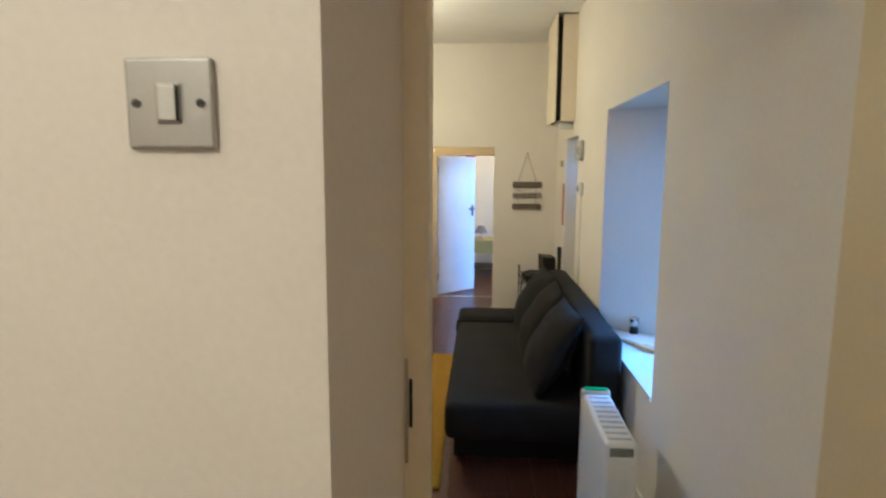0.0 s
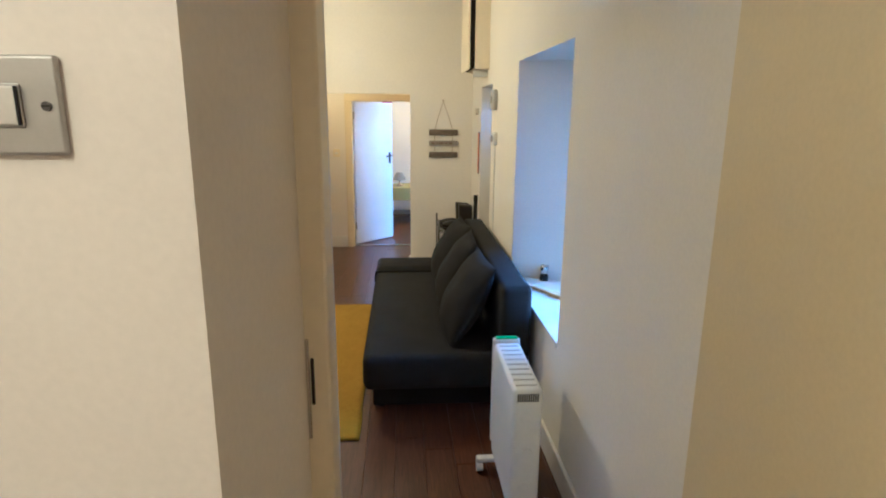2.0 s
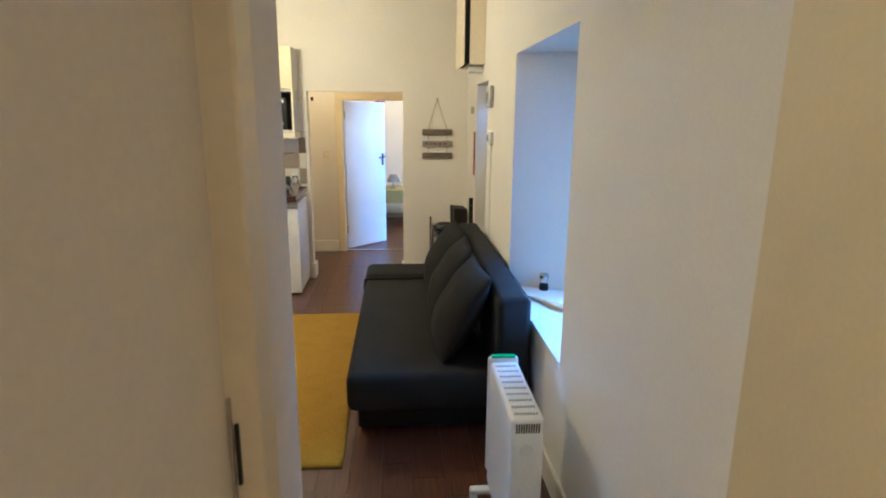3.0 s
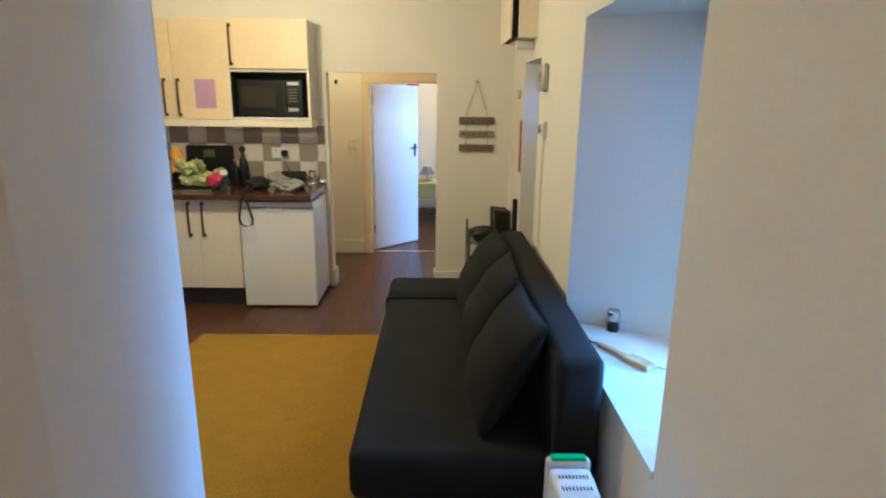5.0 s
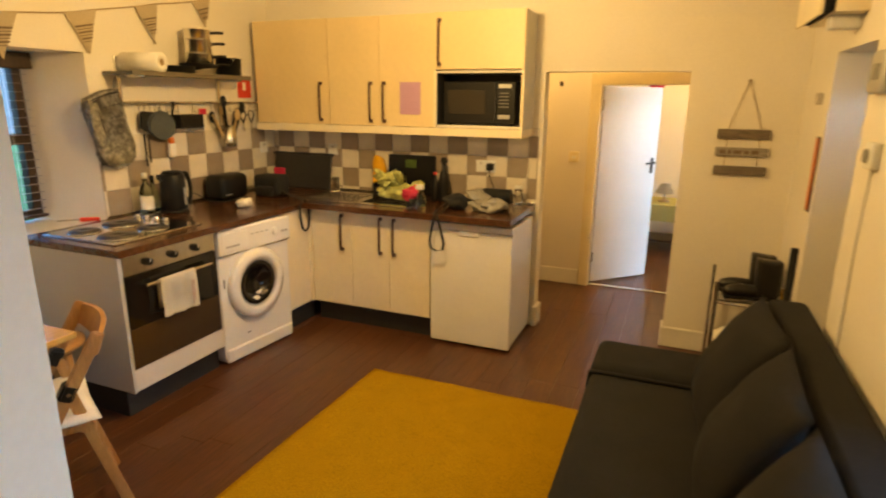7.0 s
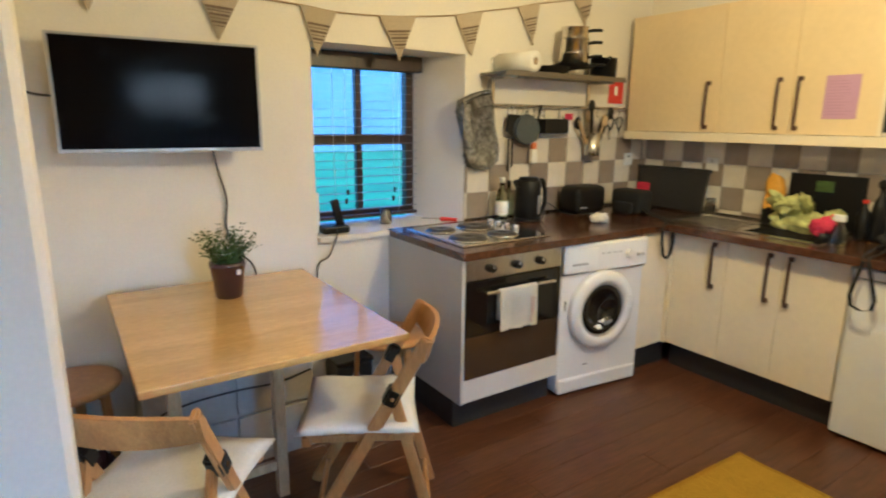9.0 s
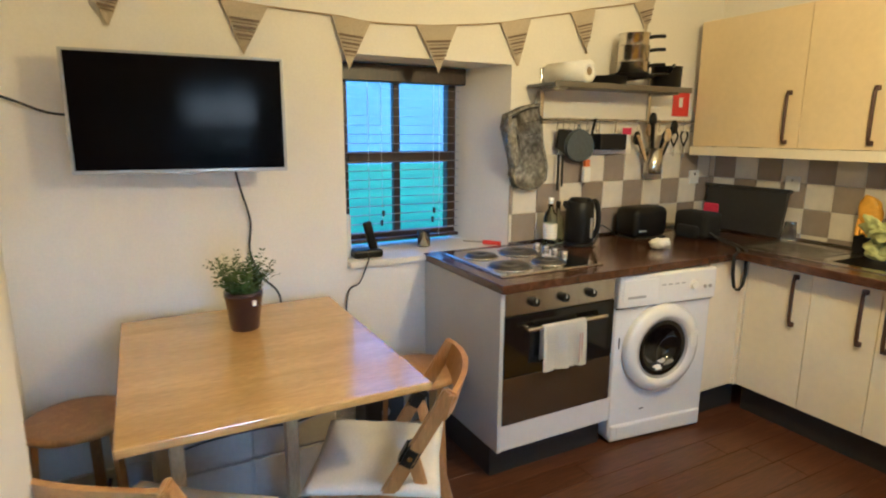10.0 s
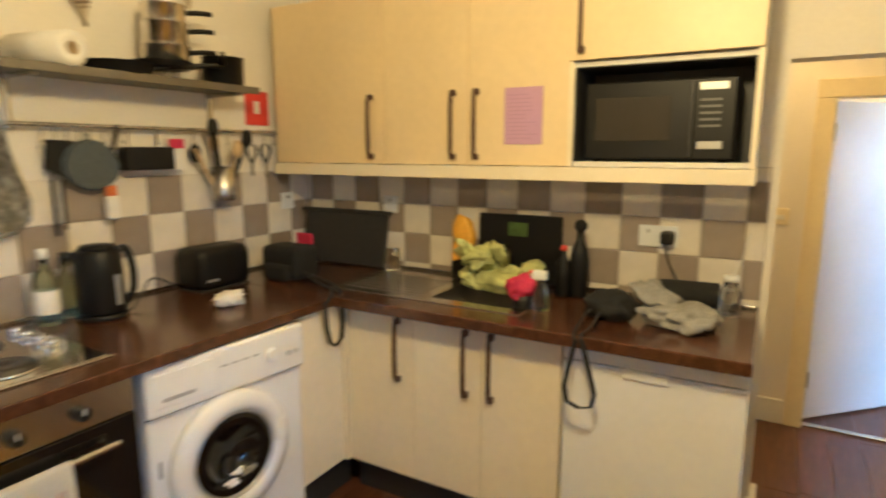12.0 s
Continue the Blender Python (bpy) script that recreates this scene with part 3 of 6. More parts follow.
for fx, fy in ((0.38, 2.08), (0.38, 3.8), (1.04, 2.08), (1.04, 3.8)):
    part("foot", cyl(mesh(), (fx, fy, 0), (fx, fy, 0.03), 0.022, n=12), BLACKPL, sofa)
for cy, lean, turn in ((2.24, 28, 3), (2.83, 27, -3), (3.38, 27, 3)):
    b = mesh()
    pillow(b, Matrix.Translation((0.875, cy + 0.04, 0.585)) @ pose(0, 0, 0, 0, 0, 90 + turn) @ pose(0, 0, 0, lean + 0, 0, 0), 0.56, 0.53, 0.20, 14, 0.78)
    single("cushion", b, FABRIC, "plump charcoal fabric back cushion leaning on the sofa", "cushion", "sofa back cushions", smooth=True)

# ---- oil heater ----
heater = thing("electric_heater", 0.985, 1.27, 0, "white upright electric radiator with a slotted top, on castors", "heater")
hb = mesh()
bx(hb, (0.925, 1.03, 0.06), (1.045, 1.50, 0.615), 0.018, 3)
part("casing", hb, WHITE_PL, heater, smooth=True)
part("control_panel", bx(mesh(), (0.922, 1.50, 0.10), (1.048, 1.535, 0.628), 0.012, 3), WHITE_PL, heater)
part("top_strip", bx(mesh(), (0.935, 1.505, 0.626), (1.035, 1.532, 0.634), 0.003), GREEN_PL, heater, "green plastic top strip")
for i in range(9):
    yy = 1.06 + i * 0.048
    for j in range(9):
        xx = 0.945 + j * 0.0095
        part("vent_slot", bx(mesh(), (xx, yy, 0.610), (xx + 0.0038, yy + 0.014, 0.6165)), SLATE, heater)
for j in range(10):
    part("end_slot", bx(mesh(), (0.944 + j * 0.0085, 1.0275, 0.565), (0.949 + j * 0.0085, 1.033, 0.598)), SLATE, heater)
for zz in (0.19, 0.34, 0.50):
    part("emboss", cyl(mesh(), (0.985, 1.031, zz), (0.985, 1.026, zz), 0.027, 0.024, n=24), WHITE_PL, heater)
for yy in (1.10, 1.43):
    part("foot_bar", bx(mesh(), (0.845, yy - 0.02, 0.048), (1.125, yy + 0.02, 0.072), 0.008), WHITE_PL, heater)
    for xx in (0.862, 1.108):
        w = part("castor", cyl(mesh(), (xx - 0.014, yy, 0.026), (xx + 0.014, yy, 0.026), 0.026, n=18), WHITE_PL, heater)
        part("axle", cyl(mesh(), (xx - 0.017, yy, 0.026), (xx + 0.017, yy, 0.026), 0.006, n=8), SILVER, w)

# ---- rug ----
b = mesh()
nx, ny = 40, 60
vs = []
for i in range(nx + 1):
    for j in range(ny + 1):
        x, y = -1.06 + (0.275 + 1.06) * i / nx, 1.71 + 2.12 * j / ny
        x += 0.008 * noise.noise(Vector((0, y * 3, 0))) - 0.05 * (y - 2.7) / 2 * (1 - i / nx) * -1
        vs.append(b.verts.new((x, y + 0.006 * noise.noise(Vector((x * 3, 0, 0))), 0.013 + 0.003 * noise.noise(Vector((x * 9, y * 9, 0))))))
for i in range(nx):
    for j in range(ny):
        q = i * (ny + 1) + j
        b.faces.new((vs[q], vs[q + ny + 1], vs[q + ny + 2], vs[q + 1])).smooth = True
ext = bmesh.ops.extrude_face_region(b, geom=list(b.faces))
for v in ext["geom"]:
    if isinstance(v, bmesh.types.BMVert):
        v.co.z = 0.0005
rug = single("rug", b, RUG, "mustard yellow short-pile rug lying in front of the sofa", "rug")

# ---- sign on the far wall ----
sign = thing("wall_sign", 0.92, 4.95, 1.17, "three weathered boards hung on a rope as a wall sign", "sign")
for z0, z1, mt in ((1.415, 1.472, DRIFT), (1.31, 1.362, DRIFT_L), (1.195, 1.25, DRIFT)):
    bd = part("board", bx(mesh(), (0.778, 4.932, z0), (1.068, 4.952, z1), 0.004), mt, sign)
    if mt is DRIFT_L:
        x = 0.80
        for w in (0.035, 0.02, 0.045, 0.028, 0.04):
            part("lettering", bx(mesh(), (x, 4.9305, 1.325), (x + w, 4.9325, 1.347), 0.0005), STRIPE, bd, "faded hand lettering, not legible")
            x += w + 0.012
for sx in (0.835, 1.015):
    part("rope", tube(mesh(), [(sx, 4.944, 1.472), ((sx + 0.92) / 2 + (sx - 0.92) * 0.02, 4.946, 1.61), (0.92, 4.95, 1.752)], 0.0024), ROPE, sign)
    for za, zb in ((1.362, 1.415), (1.25, 1.31)):
        part("rope", cyl(mesh(), (sx, 4.944, za), (sx, 4.944, zb), 0.003, n=6), ROPE, sign)
part("hook", cyl(mesh(), (0.92, 4.959, 1.755), (0.92, 4.935, 1.755), 0.008, n=10), ROPE, sign)

# ---- wall cabinet above the outer door, and small boxes on the east wall ----
mc = thing("wall_cupboard", 1.13, 4.1, 1.97, "cream wall cupboard with a dark gap beside its door", "cupboard")
part("body", bx(mesh(), (1.098, 3.86, 1.985), (XR, 4.42, 2.815), 0.004), CREAM_LOW, mc)
# solid black block fills the slit, so its shade is in the colour
part("gap", bx(mesh(), (1.056, 3.885, 1.995), (1.098, 4.41, 2.805)), BLACKMAT, mc, "black block giving the gap behind the door its shade")
part("door", bx(mesh(), (1.042, 3.855, 1.98), (1.056, 4.425, 2.82), 0.003), CREAM_LOW, mc)
part("bracket", bx(mesh(), (1.10, 3.95, 1.93), (XR, 4.03, 1.985), 0.01), WHITE_PL, mc)
al = thing("alarm_box", XR, 3.45, 1.66, "grey-white alarm sounder on the wall", "alarm")
part("casing", bx(mesh(), (XR - 0.034, 3.39, 1.662), (XR, 3.57, 1.81), 0.012, 3), SILVER, al, smooth=True)
part("grille", bx(mesh(), (XR - 0.037, 3.44, 1.71), (XR - 0.033, 3.51, 1.765), 0.002), GREYCLOTH, al)
th = thing("thermostat", XR, 3.4, 1.41, "small white room thermostat on the wall", "thermostat")
part("casing", bx(mesh(), (XR - 0.03, 3.36, 1.405), (XR, 3.46, 1.50), 0.01, 3), WHITE_PL, th, smooth=True)
part("dial", cyl(mesh(), (XR - 0.031, 3.41, 1.452), (XR - 0.040, 3.41, 1.452), 0.026, 0.022, n=20), GREYCLOTH, th)
single("wall_cable", tube(mesh(), [(XR - 0.006, 3.42, 1.405), (XR - 0.006, 3.44, 1.1), (XR - 0.006, 3.42, 0.8), (XR - 0.006, 3.43, 0.2)], 0.004), CABLE_W, "thin white cable running down the wall", "cable")
pic = thing("wall_picture", XR, 4.38, 1.11, "narrow orange picture hanging on the wall", "picture")
part("panel", bx(mesh(), (XR - 0.010, 4.345, 1.10), (XR - 0.001, 4.405, 1.46), 0.002), ORANGE, pic)
part("frame", bx(mesh(), (XR - 0.008, 4.338, 1.092), (XR - 0.002, 4.412, 1.468), 0.002), DARKWOOD, pic)
single("wall_hook", bx(mesh(), (XR - 0.03, 4.44, 1.62), (XR, 4.47, 1.68), 0.006), STEEL, "small metal coat hook on the wall", "hook")

# ---- glass side table with boots ----
st = thing("side_table", 1.02, 4.66, 0, "chrome and glass side table beside the wall", "table")
for px, py in ((0.855, 4.47), (1.185, 4.47), (0.855, 4.85), (1.185, 4.85)):
    part("leg", cyl(mesh(), (px, py, 0), (px, py, 0.64), 0.011, n=14), CHROME, st)
for zz in (0.18, 0.52):
    part("glass_shelf", bx(mesh(), (0.86, 4.475, zz), (1.18, 4.845, zz + 0.008), 0.002), CLEAR, st)
    for ya in (4.47, 4.85):
        part("rail", cyl(mesh(), (0.855, ya, zz - 0.008), (1.185, ya, zz - 0.008), 0.007, n=8), CHROME, st)


def boot(x, y, z, rz):
    bt = thing("boot", x, y, z, "black leather ankle boot standing on the glass table", "boot", "pair of boots", rz=rz)
    b = mesh()
    bx(b, (-0.072, -0.046, 0.02), (0.060, 0.046, 0.245), 0.026, 4)
    for v in b.verts:
        v.co.x += 0.012 * math.sin(v.co.z * 14)
        v.co.z -= 0.016 * math.cos(v.co.x * 30) * (v.co.z > 0.2)
        v.co.y *= 1.0 + 0.25 * max(0.0, v.co.z - 0.15)
    part("shaft", b, LEATHER, bt, local=True, smooth=True)
    b = mesh()
    lump(b, (-0.115, 0, 0.045), (0.12, 0.044, 0.042), 0.05, 3, 3, 1, flat=0.018)
    part("vamp", b, LEATHER, bt, local=True, smooth=True)
    part("sole", bx(mesh(), (-0.228, -0.042, 0), (0.06, 0.045, 0.02), 0.008), BLACKPL, bt, local=True)
    part("heel", bx(mesh(), (0.0, -0.04, 0.0), (0.055, 0.04, 0.035), 0.005), BLACKPL, bt, local=True)
    return bt


boot(1.12, 4.58, 0.528, 8)
boot(1.105, 4.70, 0.528, 4)
single("umbrella", cyl(mesh(), (1.196, 4.40, 0.0), (1.198, 4.42, 0.88), 0.014, 0.02, n=12), BLACKMAT, "black folded umbrella leaning upright in the corner", "umbrella")
b = mesh()
lump(b, (1.0, 4.66, 0.24), (0.12, 0.12, 0.055), 0.2, 5, 3, 4, flat=0.189)
single("folded_cloth", b, PAPER, "white folded cloth on the lower glass shelf", "cloth")

# ---- east window sill ----
eggs = thing("pepper_grinder", 1.40, 2.50, 0.61, "small glass shaker with a dark base on the sill", "shaker")
part("base", turned(mesh(), [(0.026, 0), (0.028, 0.008), (0.026, 0.036), (0.021, 0.040)], (1.40, 2.50, 0.61)), BLACKPL, eggs)
part("body", turned(mesh(), [(0.021, 0.040), (0.023, 0.055), (0.029, 0.085), (0.026, 0.097)], (1.40, 2.50, 0.61)), STEEL, eggs)
stick = thing("wooden_brush", 1.36, 2.22, 0.61, "pale wooden hand brush lying on the sill", "brush", rz=-58)
part("handle", bx(mesh(), (-0.13, -0.014, 0.0), (0.02, 0.014, 0.018), 0.006), PALEWOOD, stick, local=True)
part("head", bx(mesh(), (0.02, -0.03, 0.0), (0.14, 0.03, 0.022), 0.006), PALEWOOD, stick, local=True)
single("charging_cable", tube(mesh(), [(1.24, 2.42, 0.615), (1.27, 2.36, 0.617), (1.31, 2.34, 0.615), (1.33, 2.30, 0.616)], 0.003), CABLE_B, "thin dark cable on the sill", "cable")
single("window_cable", tube(mesh(), [(1.42, 2.18, 0.615), (1.50, 2.10, 0.614), (1.60, 2.06, 0.615), (1.66, 1.95, 0.618)], 0.0025), CABLE_W, "thin pale cable across the sill", "cable")

# ---- light switch by the entry ----
sw = thing("light_switch", 0.17, -0.40, 1.60, "brushed steel light switch with a steel rocker", "switch")
part("plate", bx(mesh(), (0.1280, -0.409, 1.598), (0.2140, -0.400, 1.684), 0.003, 3), STEEL_D, sw)
part("rocker_frame", bx(mesh(), (0.1590, -0.4115, 1.622), (0.1830, -0.4085, 1.660), 0.0015), STEEL_D, sw)
rk = part("rocker", bx(mesh(), (0.1615, -0.4145, 1.6245), (0.1805, -0.411, 1.6575), 0.0015), SWITCHGREY, sw, "satin steel rocker")
# raised black strip paints the shade along the rocker's right side
part("rocker_edge", bx(mesh(), (0.1800, -0.4148, 1.6245), (0.1818, -0.411, 1.6575)), BLACKPL, sw, "black strip drawn as the shade line beside the rocker")
for sx in (0.139, 0.203):
    s = part("screw", cyl(mesh(), (sx, -0.4085, 1.641), (sx, -0.4112, 1.641), 0.0042, n=16), HOTPLATE, sw)
    part("slot", bx(mesh(), (sx - 0.0036, -0.4116, 1.6405), (sx + 0.0036, -0.411, 1.6418)), BLACKPL, s)

sw.location.z += 0.005

# ---- hall and bedroom ----
hs = thing("thermostat", -0.28, 6.1, 1.11, "small white control box on the hall wall", "thermostat")
part("casing", bx(mesh(), (-0.32, 6.085, 1.11), (-0.24, 6.10, 1.20), 0.006), GLOSS, hs)
part("button", bx(mesh(), (-0.30, 6.081, 1.14), (-0.26, 6.086, 1.165), 0.002), TRIM, hs)
hk = thing("coat_hook", -0.37, 6.1, 1.6, "small dark metal coat hook on the wall", "hook")
part("plate", bx(mesh(), (-0.44, 6.09, 1.75), (-0.41, 6.10, 1.79), 0.003), DARKWOOD, hk)
part("peg", cyl(mesh(), (-0.425, 6.086, 1.765), (-0.425, 6.045, 1.78), 0.006, n=10), BLACKPL, hk)
bt = thing("bedside_table", 0.45, 7.9, 0, "low bedroom table with a pale green cloth", "table")
part("tabletop", bx(mesh(), (0.0, 7.65, 0.50), (0.95, 8.2, 0.53), 0.006), CARCASS, bt)
for px, py in ((0.04, 7.69), (0.91, 7.69), (0.04, 8.16), (0.91, 8.16)):
    part("leg", bx(mesh(), (px - 0.02, py - 0.02, 0), (px + 0.02, py + 0.02, 0.50), 0.003), DARKWOOD, bt)
part("lower_shelf", bx(mesh(), (0.06, 7.71, 0.10), (0.89, 8.14, 0.12), 0.003), DARKWOOD, bt)
b = mesh()
bx(b, (-0.01, 7.64, 0.345), (0.96, 8.21, 0.538), 0.008)
single("tablecloth", b, CLOTH_Y, "pale green cloth over the bedroom table", "tablecloth")
lampb = thing("table_lamp", 0.46, 7.86, 0.539, "small table lamp with a fluted grey shade on the cloth", "lamp")
LB = (0.46, 7.86, 0.539)
part("base", turned(mesh(), [(0.062, 0), (0.064, 0.01), (0.03, 0.022), (0.016, 0.035), (0.014, 0.05)], LB), PALEWOOD, lampb)
part("stem", turned(mesh(), [(0.012, 0.045), (0.018, 0.06), (0.010, 0.075), (0.010, 0.115)], LB, 16), STEEL, lampb)
b = mesh()
rings = []
for z, r in ((0.095, 0.095), (0.10, 0.097), (0.20, 0.048), (0.204, 0.044)):
    rings.append([b.verts.new((LB[0] + r * (1 + 0.05 * (k % 2)) * math.cos(k * math.pi / 16), LB[1] + r * (1 + 0.05 * (k % 2)) * math.sin(k * math.pi / 16), LB[2] + z)) for k in range(32)])
for p, q in zip(rings, rings[1:]):
    for k in range(32):
        b.faces.new((p[k], p[(k + 1) % 32], q[(k + 1) % 32], q[k]))
b.faces.new(rings[-1])
part("shade", b, GREYCLOTH, lampb, "fluted grey fabric shade")
sg = thing("bunting_flag", 0.42, 6.9, 1.62, "pink pennant hanging in the bedroom", "bunting")
b = mesh()
prism(b, [(0.0, -0.006), (0.14, -0.006), (0.14, 0.006), (0.0, 0.006)], 0.0, 0.14)
for v in b.verts:
    if v.co.z < 0.01:
        v.co.x = 0.07 + (v.co.x - 0.07) * 0.15
b.transform(pose(0.24, 6.9, 1.64))
part("pennant", b, PINK, sg)
part("cord", cyl(mesh(), (0.0, 6.9, 1.78), (1.2, 6.9, 1.80), 0.003, n=6), ROPE, sg)


# ---- television ----
tv = thing("television", -2.47, 1.74, 1.36, "wall-hung flat television with a silver bezel, switched off", "television")
TVM = Matrix.Translation((-2.435, 1.74, 1.58)) @ pose(0, 0, 0, 0, 0.4, -3.0)


def tvbox(lo, hi, bev=0.0):
    b = bx(mesh(), lo, hi, bev)
    b.transform(TVM)
    return b


part("back_cover", tvbox((-0.045, -0.37, -0.21), (-0.006, 0.37, 0.21), 0.012), BLACKPL, tv)
part("bezel", tvbox((-0.012, -0.382, -0.222), (0.010, 0.382, 0.222), 0.004), SILVER, tv)
part("screen", tvbox((0.008, -0.370, -0.207), (0.0115, 0.370, 0.212)), SCREEN, tv)
part("badge", tvbox((0.009, -0.03, -0.228), (0.012, 0.03, -0.221), 0.001), SILVER, tv)
part("wall_bracket", bx(mesh(), (XL, 1.60, 1.48), (-2.475, 1.88, 1.68), 0.01), BLACKPL, tv)
single("tv_cable", tube(mesh(), [(-2.47, 1.92, 1.37), (-2.545, 1.95, 1.27), (-2.565, 1.985, 1.13), (-2.567, 1.975, 1.0), (-2.565, 2.02, 0.88), (-2.555, 2.09, 0.79), (-2.56, 2.10, 0.6)], 0.0048), CABLE_B, "black cable hanging from the television", "cable")
single("aerial_cable", tube(mesh(), [(-2.47, 1.40, 1.57), (-2.53, 1.30, 1.58), (-2.565, 1.2, 1.62), (-2.565, 1.12, 1.65)], 0.005), CABLE_B, "black cable running along the wall", "cable")

# ---- dining table ----
tb = thing("dining_table", -1.97, 1.88, 0, "honey oak drop-leaf dining table against the wall", "table")
part("tabletop", bx(mesh(), (-2.46, 1.458, 0.757), (-1.42, 2.295, 0.782), 0.004), OAK, tb)
part("apron", bx(mesh(), (-2.42, 1.53, 0.68), (-1.62, 1.55, 0.757), 0.003), PALEWOOD, tb)
part("apron", bx(mesh(), (-2.42, 2.19, 0.68), (-1.62, 2.21, 0.757), 0.003), PALEWOOD, tb)
for lx, ly in ((-1.89, 1.97), (-1.89, 1.60)):
    part("leg", bx(mesh(), (lx - 0.022, ly - 0.022, 0), (lx + 0.022, ly + 0.022, 0.755), 0.005), PALEWOOD, tb)
part("stretcher", bx(mesh(), (-1.90, 1.62, 0.12), (-1.88, 1.95, 0.16), 0.003), PALEWOOD, tb)
dr = thing("drawer_unit", -2.35, 1.88, 0, "drab grey drawer unit standing under the table", "drawers")
part("carcass", bx(mesh(), (-2.55, 1.52, 0.0), (-2.17, 2.22, 0.66), 0.004), DRAB, dr)
for za in (0.05, 0.255, 0.46):
    for ya in (1.53, 1.875):
        part("drawer_front", bx(mesh(), (-2.168, ya, za), (-2.152, ya + 0.335, za + 0.19), 0.004), DRAB, dr)

single("table_cable", tube(mesh(), [(-2.147, 1.58, 0.345), (-2.146, 1.70, 0.368), (-2.147, 1.87, 0.374), (-2.146, 2.05, 0.368), (-2.147, 2.20, 0.395)], 0.0045), CABLE_B, "dark cable strung along the drawer fronts", "cable")

pl = thing("potted_plant", -2.175, 1.88, 0.782, "small ferny green plant in a glossy aubergine pot", "plant")
pc = (-2.175, 1.88, 0.782)
part("pot", turned(mesh(), [(0.048, 0), (0.052, 0.004), (0.068, 0.125), (0.071, 0.13), (0.071, 0.15), (0.064, 0.15), (0.060, 0.12), (0.0, 0.12)], pc), POT, pl)
part("soil", turned(mesh(), [(0.061, 0.121), (0.04, 0.127), (0.0001, 0.13)], pc), SOIL, pl)
part("label", bx(mesh(), (-2.113, 1.90, 0.885), (-2.107, 1.915, 0.905), 0.001), PAPER, pl, "small white sticker on the pot")
rng = random.Random(5)
b = mesh()
for k in range(70):
    a, reach, h = rng.uniform(0, 2 * math.pi), rng.uniform(0.03, 0.135), rng.uniform(0.05, 0.15)
    base = Vector((pc[0] + 0.035 * math.cos(a), pc[1] + 0.035 * math.sin(a), pc[2] + 0.125))
    tip = Vector((pc[0] + reach * math.cos(a), pc[1] + reach * math.sin(a), pc[2] + 0.13 + h))
    mid = (base + tip) / 2 + Vector((0, 0, 0.03))
    line = [base * (1 - t) ** 2 + mid * 2 * t * (1 - t) + tip * t * t for t in (0, 0.25, 0.5, 0.75, 1)]
    side = Vector((-math.sin(a), math.cos(a), 0))
    for i, q in enumerate(line[1:]):
        for s in (-1, 1):
            for w in (0, 1):
                o = q + (line[i] - q) * 0.5 * w
                l = 0.026 * (1.1 - i * 0.15) * rng.uniform(0.7, 1.2)
                d = (side * s + (q - line[i]).normalized() * 0.6 + Vector((0, 0, rng.uniform(-0.3, 0.4)))).normalized()
                wv = d.cross(Vector((rng.uniform(-1, 1), rng.uniform(-1, 1), 1))).normalized() * 0.0045
                b.faces.new([b.verts.new(p) for p in (o, o + d * l * 0.5 + wv, o + d * l, o + d * l * 0.5 - wv)])
part("foliage", b, LEAF, pl)
b = mesh()
for k in range(14):
    a = k * 0.45
    cyl(b, (pc[0] + 0.02 * math.cos(a), pc[1] + 0.02 * math.sin(a), pc[2] + 0.12), (pc[0] + 0.06 * math.cos(a), pc[1] + 0.06 * math.sin(a), pc[2] + 0.2), 0.0018, 0.001, n=5)
part("stems", b, LEAF, pl)


